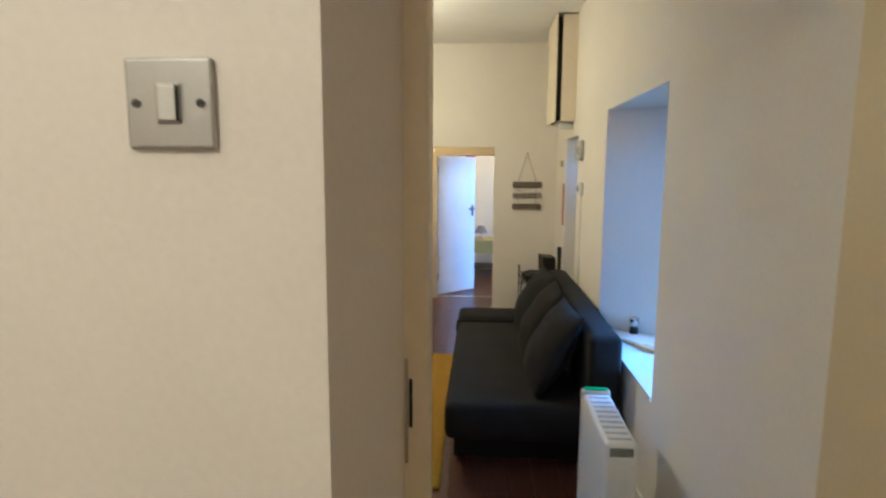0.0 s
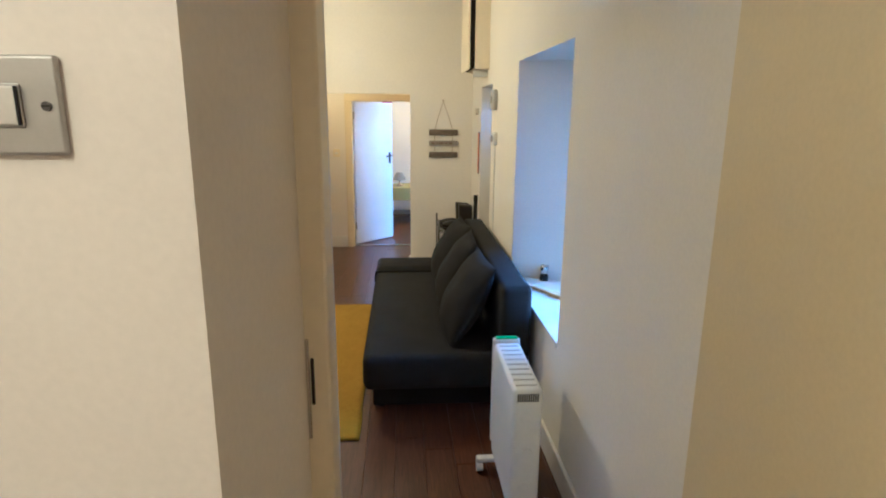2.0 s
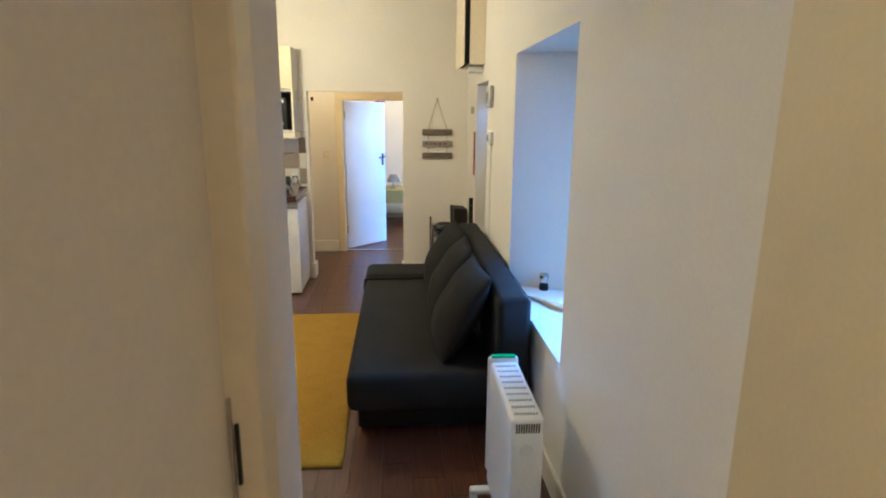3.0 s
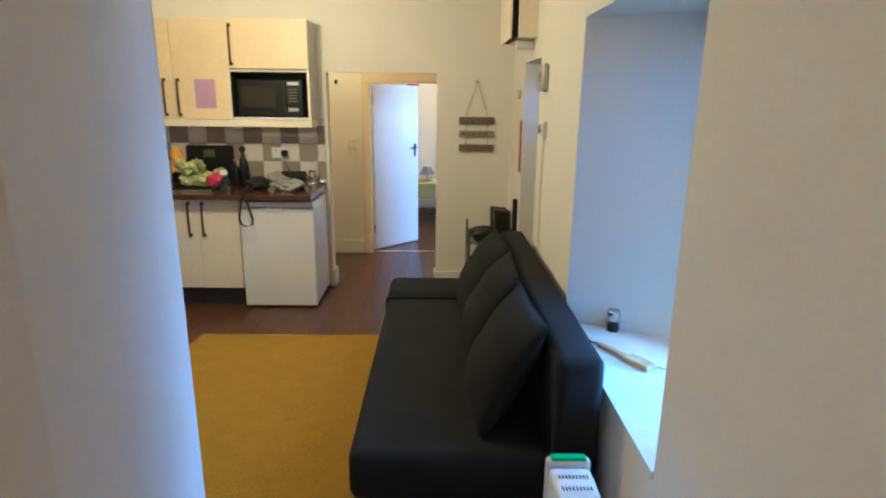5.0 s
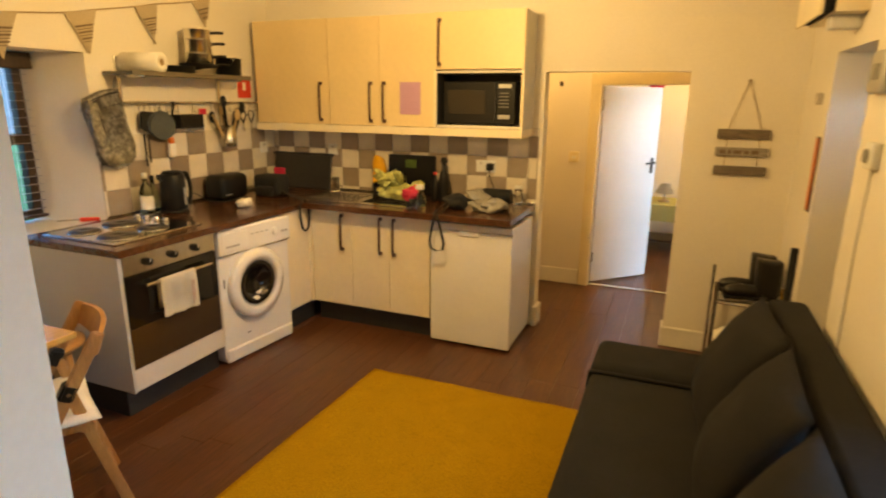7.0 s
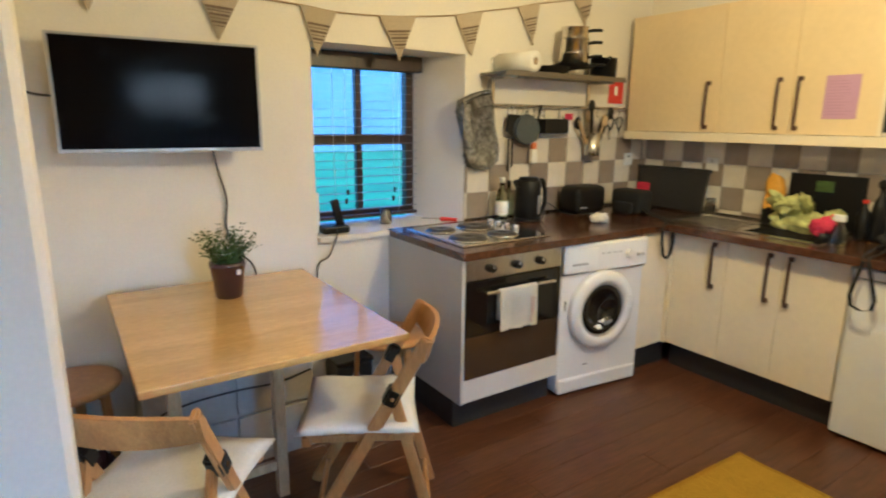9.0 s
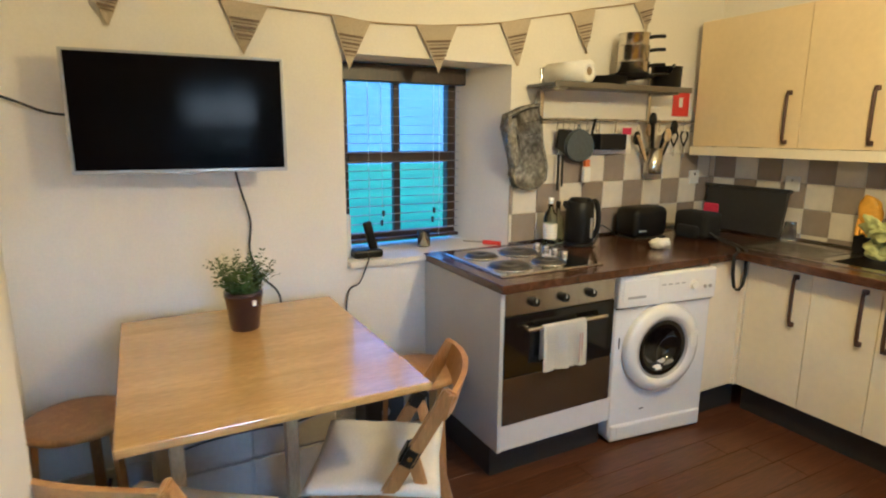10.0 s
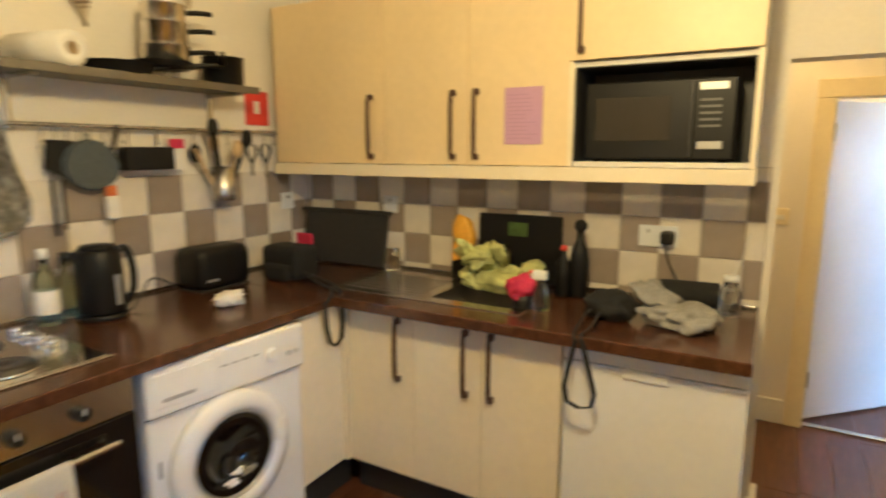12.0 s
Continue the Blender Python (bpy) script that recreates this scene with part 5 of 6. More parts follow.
# ---- sink ----
sk = thing("sink", -1.5, 4.66, 0.75, "stainless steel sink with a drainer", "sink")
part("drainer", bx(mesh(), (-1.98, 4.44, 0.910), (SX0 - 0.012, 4.87, 0.9145), 0.002), STEEL, sk)
for i in range(8):
    part("drainer_rib", bx(mesh(), (-1.93, 4.50 + i * 0.04, 0.9145), (-1.56, 4.512 + i * 0.04, 0.918), 0.002), STEEL, sk)
b = mesh()
for lo, hi in (((SX0 - 0.012, 4.44), (SX1 + 0.05, SY0)), ((SX0 - 0.012, SY1), (SX1 + 0.05, 4.87)), ((SX0 - 0.012, SY0), (SX0, SY1)), ((SX1, SY0), (SX1 + 0.05, SY1))):
    bx(b, (*lo, 0.910), (*hi, 0.9145))
part("rim", b, STEEL, sk)
b = mesh()
bx(b, (SX0, SY0, 0.76), (SX1, SY1, 0.765))
bx(b, (SX0, SY0, 0.765), (SX0 + 0.003, SY1, 0.912))
bx(b, (SX1 - 0.003, SY0, 0.765), (SX1, SY1, 0.912))
bx(b, (SX0 + 0.003, SY0, 0.765), (SX1 - 0.003, SY0 + 0.003, 0.912))
bx(b, (SX0 + 0.003, SY1 - 0.003, 0.765), (SX1 - 0.003, SY1, 0.912))
part("bowl", b, STEEL, sk)
part("tap_base", turned(mesh(), [(0.024, 0.9145), (0.024, 0.93), (0.014, 0.94), (0.013, 1.0)], (-1.30, 4.842, 0), 16), CHROME, sk)
part("spout", tube(mesh(), [(-1.30, 4.842, 0.99), (-1.30, 4.83, 1.08), (-1.30, 4.76, 1.10), (-1.30, 4.70, 1.05)], 0.010), CHROME, sk)

# ---- worktop things, west run ----
kt = thing("kettle", -2.39, 3.69, 0.91, "black plastic jug kettle on its base", "kettle")
kc = (-2.39, 3.69, 0.91)
part("base", turned(mesh(), [(0.082, 0), (0.084, 0.012), (0.076, 0.02), (0.0001, 0.02)], kc), BLACKPL, kt)
part("body", turned(mesh(), [(0.074, 0.021), (0.079, 0.03), (0.077, 0.17), (0.073, 0.238), (0.066, 0.248), (0.0001, 0.25)], kc), BLACKPL, kt)
part("lid", turned(mesh(), [(0.06, 0.249), (0.054, 0.262), (0.0001, 0.265)], kc), BLACKPL, kt)
part("handle", tube(mesh(), [(-2.37, 3.75, 1.145), (-2.36, 3.775, 1.15), (-2.354, 3.792, 1.08), (-2.354, 3.788, 1.0), (-2.365, 3.765, 0.95)], 0.014), BLACKPL, kt)
part("spout", bar(mesh(), (-2.40, 3.63, 1.11), (-2.41, 3.598, 1.155), 0.04, 0.03, 0.008), BLACKPL, kt)
part("gauge", bx(mesh(), (-2.318, 3.70, 0.96), (-2.311, 3.718, 1.07), 0.002), SILVER, kt, "pale water gauge")
single("kettle_cable", tube(mesh(), [(-2.36, 3.78, 0.918), (-2.42, 3.86, 0.955), (-2.50, 3.95, 0.985), (-2.53, 4.03, 0.96), (-2.50, 4.08, 0.918)], 0.004), CABLE_B, "dark flex looping along the worktop", "cable")
bo = thing("bottle", -2.46, 3.545, 0.91, "clear bottle with a white label beside the kettle", "bottle")
part("body", turned(mesh(), [(0.036, 0), (0.038, 0.01), (0.038, 0.15), (0.03, 0.18), (0.014, 0.20), (0.013, 0.235)], (-2.46, 3.545, 0.91)), GREENGLASS, bo)
part("label", turned(mesh(), [(0.0388, 0.04), (0.0392, 0.042), (0.0392, 0.12), (0.0388, 0.122)], (-2.46, 3.545, 0.91), cap=False), PAPER, bo, "white paper label")
part("cap", turned(mesh(), [(0.015, 0.23), (0.016, 0.262), (0.0001, 0.264)], (-2.46, 3.545, 0.91), 14), WHITE_PL, bo)
bo2 = thing("bottle", -2.50, 3.62, 0.91, "dark green oil bottle against the tiles", "bottle")
part("body", turned(mesh(), [(0.032, 0), (0.033, 0.01), (0.033, 0.13), (0.012, 0.17), (0.012, 0.21)], (-2.50, 3.63, 0.91)), GREENGLASS, bo2)
part("cap", turned(mesh(), [(0.014, 0.21), (0.014, 0.235), (0.0001, 0.236)], (-2.50, 3.63, 0.91), 14), BLACKPL, bo2)
ts = thing("toaster", -2.43, 4.21, 0.91, "black plastic two-slice toaster", "toaster")
b = mesh()
bx(b, (-2.52, 4.07, 0.918), (-2.345, 4.345, 1.095), 0.04, 4)
part("body", b, BLACKPL, ts, smooth=True)
for tx in (-2.465, -2.41):
    part("slot", bx(mesh(), (tx - 0.012, 4.11, 1.0935), (tx + 0.012, 4.305, 1.0965)), SLATE, ts)
part("lever", bx(mesh(), (-2.45, 4.345, 1.02), (-2.415, 4.37, 1.035), 0.005), BLACKPL, ts)
part("badge", bx(mesh(), (-2.3455, 4.10, 0.955), (-2.3435, 4.16, 0.965)), SILVER, ts)
part("foot_plate", bx(mesh(), (-2.51, 4.08, 0.910), (-2.355, 4.335, 0.92), 0.003), SLATE, ts)
b = mesh()
bx(b, (-2.40, 4.44, 0.911), (-2.17, 4.60, 1.065), 0.03, 3)
cb = thing("camera_bag", -2.28, 4.52, 0.91, "black padded camera bag on the worktop", "bag")
part("body", b, BLACKMAT, cb, smooth=True)
part("pocket", bx(mesh(), (-2.35, 4.40, 0.911), (-2.20, 4.445, 0.99), 0.02, 3), BLACKMAT, cb, smooth=True)
part("tag", bx(mesh(), (-2.32, 4.598, 1.055), (-2.22, 4.616, 1.110), 0.012, 3), PINK, cb, "red tag")
part("strap", ribbon(mesh(), [(-2.20, 4.50, 0.96), (-2.05, 4.44, 0.925), (-1.93, 4.40, 0.918), (-1.853, 4.305, 0.916), (-1.838, 4.25, 0.90), (-1.834, 4.25, 0.80), (-1.832, 4.265, 0.735), (-1.832, 4.30, 0.71), (-1.832, 4.335, 0.735), (-1.834, 4.35, 0.80), (-1.838, 4.35, 0.90), (-1.86, 4.37, 0.918), (-2.0, 4.48, 0.918), (-2.19, 4.54, 0.93)], 0.018, 0.003, (0.6, 0.8, 0)), BLACKMAT, cb, "long black strap hanging over the worktop edge")
b = mesh()
lump(b, (-2.12, 4.02, 0.935), (0.045, 0.06, 0.03), 0.35, 9, 3, 2, flat=0.911)
single("crumpled_tissue", b, PAPER, "crumpled white paper tissue on the worktop", "tissue")
ty = thing("oven_tray", -2.25, 4.88, 0.91, "large dark grey tray leaning in the corner", "tray")
b = mesh()
bx(b, (-2.53, 4.855, 0.915), (-1.985, 4.875, 1.20), 0.012, 3)
b.transform(Matrix.Translation((-2.25, 4.86, 0.912)) @ pose(0, 0, 0, -9, 0, 0) @ Matrix.Translation((2.25, -4.86, -0.912)))
part("tray", b, SLATE, ty)
b = mesh()
bx(b, (-2.54, 4.842, 1.185), (-1.975, 4.880, 1.205), 0.006)
b.transform(Matrix.Translation((-2.25, 4.86, 0.912)) @ pose(0, 0, 0, -9, 0, 0) @ Matrix.Translation((2.25, -4.86, -0.912)))
part("rim", b, SLATE, ty)

# ---- worktop things, north run ----
cbd = thing("chopping_board", -1.28, 4.90, 0.92, "black chopping board leaning on the tiles", "board")
part("board", bx(mesh(), (-1.475, 4.892, 0.926), (-1.085, 4.908, 1.225), 0.006), BLACKPL, cbd)
part("sticker", bx(mesh(), (-1.33, 4.8895, 1.13), (-1.24, 4.8925, 1.19)), LEAF, cbd, "green printed label")
gl = thing("rubber_gloves", -1.53, 4.87, 0.92, "yellow rubber gloves drying over a dark caddy", "gloves")
part("caddy", bx(mesh(), (-1.585, 4.83, 0.915), (-1.475, 4.92, 1.02), 0.008), BLACKPL, gl, "dark sink caddy")
b = mesh()
lump(b, (-1.53, 4.85, 1.13), (0.055, 0.03, 0.085), 0.15, 5, 3, 6)
part("glove", b, YELLOW, gl, smooth=True)
for i, fx in enumerate((-1.57, -1.545, -1.52, -1.495)):
    part("finger", tube(mesh(), [(fx, 4.845, 1.09), (fx, 4.832, 1.04), (fx + 0.004, 4.826, 1.005 + 0.01 * (i % 2))], 0.011), YELLOW, gl)
le = thing("lettuce_bag", -1.28, 4.72, 0.915, "bag of pale green salad leaves by the sink", "salad")
rng = random.Random(11)
for i in range(16):
    b = mesh()
    lump(b, (0, 0, 0), (rng.uniform(0.04, 0.07), rng.uniform(0.035, 0.055), 0.018), 0.35, 7, 3, i + 2)
    b.transform(pose(-1.42 + 0.30 * rng.random(), 4.70 + rng.uniform(-0.05, 0.06), 0.965 + 0.12 * rng.random(), rng.uniform(-60, 60), rng.uniform(-60, 60), rng.uniform(0, 180)))
    part("leaf", b, LETTUCE, le, smooth=True)
b = mesh()
lump(b, (-1.28, 4.71, 0.965), (0.16, 0.075, 0.05), 0.2, 5, 3, 9, flat=0.916)
part("bag", b, LETTUCE, le, smooth=True)
b = mesh()
lump(b, (-1.13, 4.55, 0.985), (0.058, 0.048, 0.05), 0.2, 6, 4, 5)
pk = thing("sponge_holder", -1.13, 4.55, 0.912, "crimson cloth stuffed in a small black pot", "pot")
part("cloth", b, PINK, pk, smooth=True)
part("pot", turned(mesh(), [(0.035, 0.0), (0.042, 0.05), (0.04, 0.05), (0.0001, 0.045)], (-1.12, 4.55, 0.913), 20), BLACKPL, pk)
sp = thing("spray_bottle", -1.05, 4.56, 0.91, "white and clear cleaning spray bottle", "bottle")
part("body", turned(mesh(), [(0.03, 0), (0.033, 0.01), (0.033, 0.07), (0.014, 0.10), (0.013, 0.12)], (-1.05, 4.56, 0.911)), CLEAR, sp)
part("trigger", bx(mesh(), (-1.085, 4.545, 1.025), (-1.03, 4.575, 1.06), 0.006), WHITE_PL, sp)
part("nozzle", bx(mesh(), (-1.10, 4.552, 1.045), (-1.085, 4.568, 1.058), 0.003), RED, sp)
wb = thing("bottle", -0.985, 4.82, 0.91, "tall dark bottle with a black stopper", "bottle")
part("body", turned(mesh(), [(0.037, 0), (0.038, 0.01), (0.038, 0.16), (0.03, 0.20), (0.014, 0.235), (0.014, 0.27)], (-0.985, 4.82, 0.911)), BLACKPL, wb)
part("stopper", turned(mesh(), [(0.016, 0.27), (0.026, 0.285), (0.026, 0.30), (0.015, 0.315), (0.0001, 0.317)], (-0.985, 4.82, 0.911), 16), BLACKMAT, wb)
wb2 = thing("bottle", -1.045, 4.80, 0.91, "shorter dark bottle with a red cap", "bottle")
part("body", turned(mesh(), [(0.03, 0), (0.031, 0.01), (0.031, 0.13), (0.012, 0.17), (0.012, 0.19)], (-1.045, 4.80, 0.911)), BLACKPL, wb2)
part("cap", turned(mesh(), [(0.014, 0.19), (0.014, 0.21), (0.0001, 0.211)], (-1.045, 4.80, 0.911), 14), RED, wb2)
b = mesh()
lump(b, (-0.80, 4.58, 0.955), (0.085, 0.075, 0.052), 0.25, 5, 3, 8, flat=0.911)
pch = thing("camera_pouch", -0.86, 4.58, 0.91, "soft black pouch with a strap over the worktop edge", "bag")
part("body", b, BLACKMAT, pch, smooth=True)
part("strap", ribbon(mesh(), [(-0.855, 4.52, 0.95), (-0.860, 4.40, 0.925), (-0.850, 4.318, 0.918), (-0.840, 4.304, 0.90), (-0.855, 4.300, 0.82), (-0.870, 4.300, 0.74), (-0.860, 4.300, 0.69), (-0.820, 4.300, 0.675), (-0.780, 4.300, 0.685), (-0.770, 4.300, 0.73), (-0.795, 4.300, 0.82), (-0.820, 4.304, 0.90), (-0.825, 4.318, 0.918), (-0.815, 4.40, 0.925), (-0.815, 4.52, 0.95)], 0.018, 0.003, (0.5, 0.86, 0)), BLACKMAT, pch, "black webbing strap loop")
for i, (cx, cy, cz, sx, sy, sz, ry) in enumerate(((-0.65, 4.66, 0.985, 0.11, 0.085, 0.034, 24), (-0.52, 4.57, 0.95, 0.095, 0.08, 0.036, -8), (-0.60, 4.60, 0.945, 0.115, 0.085, 0.033, 6))):
    b = mesh()
    lump(b, (0, 0, 0), (sx * 0.85, sy, sz * 1.15), 0.22, 6, 4, i + 20)
    b.transform(pose(cx, cy, cz, 6, ry, 15 * i))
    if i == 0:
        gc = thing("wool_hat", -0.66, 4.56, 0.91, "crumpled grey felt hat and gloves on the worktop", "hat")
    part("fold", b, GREYCLOTH, gc, smooth=True)
spk = thing("speaker", -0.56, 4.79, 0.91, "small black cylindrical speaker lying down", "speaker")
part("body", cyl(mesh(), (-0.655, 4.74, 0.992), (-0.465, 4.76, 0.992), 0.046, n=24), BLACKMAT, spk)
for ex in (-0.657, -0.463):
    part("end_cap", cyl(mesh(), (ex - 0.004, 4.75, 0.992), (ex + 0.004, 4.75, 0.992), 0.042, n=24), BLACKPL, spk)
part("stand", bx(mesh(), (-0.64, 4.72, 0.911), (-0.48, 4.78, 0.955), 0.006), BLACKPL, spk)
gj = thing("glass_jar", -0.43, 4.83, 0.91, "small clear glass jar", "jar")
part("body", turned(mesh(), [(0.033, 0), (0.035, 0.006), (0.035, 0.08), (0.026, 0.1), (0.024, 0.125)], (-0.43, 4.83, 0.911)), CLEAR, gj)
part("lid", turned(mesh(), [(0.027, 0.125), (0.027, 0.145), (0.0001, 0.146)], (-0.43, 4.83, 0.911), 16), WHITE_PL, gj)
gj2 = thing("glass_jar", -1.96, 4.85, 0.91, "clear glass tumbler upside down by the drainer", "glass")
part("body", turned(mesh(), [(0.038, 0), (0.038, 0.002), (0.030, 0.11), (0.0001, 0.112)], (-1.93, 4.86, 0.915)), CLEAR, gj2)


def socket(x, y, z, w, face, label):
    """A wall socket; face 'y' looks along -y, 'x' along +x."""
    s = thing("wall_socket", x, y, z - 0.043, label, "socket")
    if face == "y":
        part("plate", bx(mesh(), (x - w / 2, y - 0.010, z - 0.043), (x + w / 2, y, z + 0.043), 0.003), WHITE_PL, s)
        for k in ((-0.25, 0.25) if w > 0.1 else (0,)):
            part("switch", bx(mesh(), (x + k * w - 0.006, y - 0.013, z + 0.012), (x + k * w + 0.006, y - 0.009, z + 0.028), 0.001), SILVER, s)
    else:
        part("plate", bx(mesh(), (x, y - w / 2, z - 0.043), (x + 0.010, y + w / 2, z + 0.043), 0.003), WHITE_PL, s)
        part("switch", bx(mesh(), (x + 0.009, y - 0.006, z + 0.012), (x + 0.013, y + 0.006, z + 0.028), 0.001), BLACKPL, s)
    return s


TY, TX = YB - 0.010, XL + 0.010
s1 = socket(-0.71, TY, 1.165, 0.146, "y", "white double socket with a black plug in it")
part("plug", bx(mesh(), (-0.695, TY - 0.055, 1.14), (-0.645, TY - 0.010, 1.19), 0.008), BLACKPL, s1, "black plug")
part("flex", tube(mesh(), [(-0.67, TY - 0.05, 1.14), (-0.66, TY - 0.06, 1.08), (-0.62, TY - 0.05, 1.0), (-0.60, TY - 0.06, 0.93)], 0.003), CABLE_B, s1)
socket(-2.0, TY, 1.235, 0.086, "y", "grey single socket on the tiles")
s3 = socket(TX, 4.80, 1.24, 0.086, "x", "white single socket with a dark switch")
socket(XL, 2.01, 0.86, 0.086, "x", "white single socket low on the wall")
single("speaker_cable", tube(mesh(), [(-0.47, 4.80, 0.97), (-0.44, 4.88, 1.02), (-0.40, 4.94, 1.12), (-0.385, 4.944, 1.20)], 0.003), CABLE_W, "thin pale cable against the tiles", "cable")

# ---- steel wall shelf and its things ----
sh = thing("wall_shelf", XL, 3.95, 1.58, "steel wall shelf with a hanging rail", "shelf")
part("shelf_plate", bx(mesh(), (XL + 0.01, 3.44, 1.752), (-2.335, 4.43, 1.768), 0.003), DULLSTEEL, sh)
part("front_lip", bx(mesh(), (-2.339, 3.44, 1.745), (-2.331, 4.43, 1.775), 0.002), DULLSTEEL, sh)
for py in (3.54, 4.35):
    part("upright", bx(mesh(), (XL, py - 0.012, 1.57), (XL + 0.014, py + 0.012, 1.86), 0.002), STEEL, sh)
    part("arm", bx(mesh(), (XL + 0.01, py - 0.006, 1.735), (-2.36, py + 0.006, 1.752), 0.001), STEEL, sh)
    part("rail_arm", cyl(mesh(), (XL, py, 1.590), (XL + 0.05, py, 1.590), 0.006, n=8), STEEL, sh)
part("rail", cyl(mesh(), (XL + 0.045, 3.52, 1.590), (XL + 0.045, 4.72, 1.590), 0.008, n=12), STEEL, sh)
for hy in (3.62, 3.66, 3.70, 3.74, 3.78, 3.83, 3.90, 4.05, 4.22, 4.40, 4.52, 4.62, 4.68):
    part("hook", tube(mesh(), [(XL + 0.045, hy, 1.60), (XL + 0.057, hy, 1.592), (XL + 0.055, hy, 1.565), (XL + 0.05, hy, 1.535), (XL + 0.062, hy, 1.528), (XL + 0.068, hy, 1.540)], 0.0025, 6, 3), STEEL, sh)

pr = thing("kitchen_roll", -2.44, 3.58, 1.77, "white kitchen paper roll lying on the shelf", "paper roll")
b = turned(mesh(), [(0.020, 0.0), (0.056, 0.0), (0.056, 0.255), (0.020, 0.255), (0.020, 0.0)], n=30, cap=False)
b.transform(Matrix.Translation((-2.565, 3.585, 1.826)) @ pose(0, 0, 0, 0, 90, 12))
part("roll", b, PAPER, pr)
b = turned(mesh(), [(0.0195, 0.002), (0.021, 0.002), (0.021, 0.256), (0.0195, 0.256), (0.0195, 0.002)], n=20, cap=False)
b.transform(Matrix.Translation((-2.565, 3.585, 1.826)) @ pose(0, 0, 0, 0, 90, 12))
part("core", b, ROPE, pr, "brown card core")


def pan(name, x, y, z, r, h, mat, label, handle=None):
    p = thing(name, x, y, z, label, "pan")
    part("body", turned(mesh(), [(r * 0.92, 0), (r * 0.98, 0.006), (r, h), (r + 0.004, h + 0.002), (r - 0.003, h), (r * 0.9, 0.008), (0.0001, 0.007)], (x, y, z), 32), mat, p)
    if handle:
        dx, dy, dz = handle
        part("handle", tube(mesh(), [(x + r * 0.95 * dx / math.hypot(dx, dy), y + r * 0.95 * dy / math.hypot(dx, dy), z + h * 0.75), (x + r * 0.95 * dx / math.hypot(dx, dy) + dx * 0.5, y + r * 0.95 * dy / math.hypot(dx, dy) + dy * 0.5, z + h * 0.8 + dz * 0.7), (x + r * 0.95 * dx / math.hypot(dx, dy) + dx, y + r * 0.95 * dy / math.hypot(dx, dy) + dy, z + h * 0.8 + dz)], 0.010), BLACKPL, p)
    return p


pan("frying_pan", -2.44, 3.86, 1.769, 0.115, 0.045, BLACKPL, "black frying pan on the shelf", (0.06, 0.16, 0.02))
pan("frying_pan", -2.44, 4.04, 1.816, 0.11, 0.022, BLACKPL, "black shallow pan under the saucepans", (0.05, 0.10, 0.01))
pan("saucepan", -2.44, 4.06, 1.839, 0.088, 0.062, PANSTEEL, "polished steel saucepan in a stack", (0.03, 0.11, 0.01))
pan("saucepan", -2.44, 4.06, 1.902, 0.084, 0.085, PANSTEEL, "polished steel saucepan in a stack", (0.03, 0.11, 0.01))
pan("saucepan", -2.44, 4.06, 1.988, 0.080, 0.065, PANSTEEL, "polished steel saucepan on top of a stack", (0.03, 0.11, 0.01))
pan("cooking_pot", -2.43, 4.32, 1.769, 0.085, 0.12, BLACKPL, "black non-stick pot on the shelf", (0.12, -0.10, 0.01))

mt = thing("oven_mitt", -2.55, 3.46, 1.25, "grey patterned oven mitt hanging from the shelf", "oven mitt")
MITT_EDGE = ((3.300, 1.600), (3.400, 1.640), (3.480, 1.655), (3.505, 1.560), (3.515, 1.440), (3.545, 1.335), (3.540, 1.275), (3.495, 1.238),
             (3.430, 1.225), (3.370, 1.245), (3.345, 1.300), (3.330, 1.380), (3.305, 1.460), (3.288, 1.540))


def soft_shape(edge, x0, x1, bev):
    """A padded outline standing against the wall, from x0 to x1."""
    b = mesh()
    prism(b, [(z, y) for y, z in edge][::-1], x0, x1)
    for v in b.verts:
        v.co = Vector((v.co.z, v.co.y, v.co.x))
    rim = [e for e in b.edges if abs(e.verts[0].co.x - e.verts[1].co.x) < 1e-6]
    bmesh.ops.bevel(b, geom=rim, offset=bev, segments=3, affect="EDGES", profile=0.6)
    return b


part("mitt", soft_shape(MITT_EDGE, XL + 0.010, XL + 0.062, 0.016), MITT, mt, smooth=True)
part("thumb", soft_shape(((3.296, 1.585), (3.322, 1.590), (3.335, 1.50), (3.352, 1.40), (3.345, 1.345), (3.322, 1.335), (3.300, 1.40), (3.284, 1.50)), XL + 0.055, XL + 0.088, 0.012), MITT, mt, smooth=True)
for k in range(5):
    z = 1.30 + k * 0.068
    part("quilt_seam", tube(mesh(), [(XL + 0.0625, 3.375, z - 0.01), (XL + 0.0635, 3.44, z + 0.004), (XL + 0.0625, 3.497, z + 0.014)], 0.0016, 5, 3), SLATE, mt, "dark quilting seam")
part("cuff_binding", tube(mesh(), [(XL + 0.066, 3.300, 1.598), (XL + 0.070, 3.40, 1.638), (XL + 0.066, 3.478, 1.652)], 0.006), SLATE, mt, "dark binding")
part("loop", tube(mesh(), [(XL + 0.035, 3.47, 1.65), (XL + 0.03, 3.50, 1.74), (XL + 0.035, 3.485, 1.65)], 0.005), MITT, mt)
pd = thing("pan_holder", -2.53, 3.76, 1.37, "dark blue-grey silicone pads hanging on hooks", "pot holder")
disc = [(3.775 + 0.098 * math.cos(k * math.pi / 14), 1.448 + 0.088 * math.sin(k * math.pi / 14)) for k in range(28)]
part("pad", soft_shape(disc, XL + 0.055, XL + 0.070, 0.006), BLUEGREY, pd)
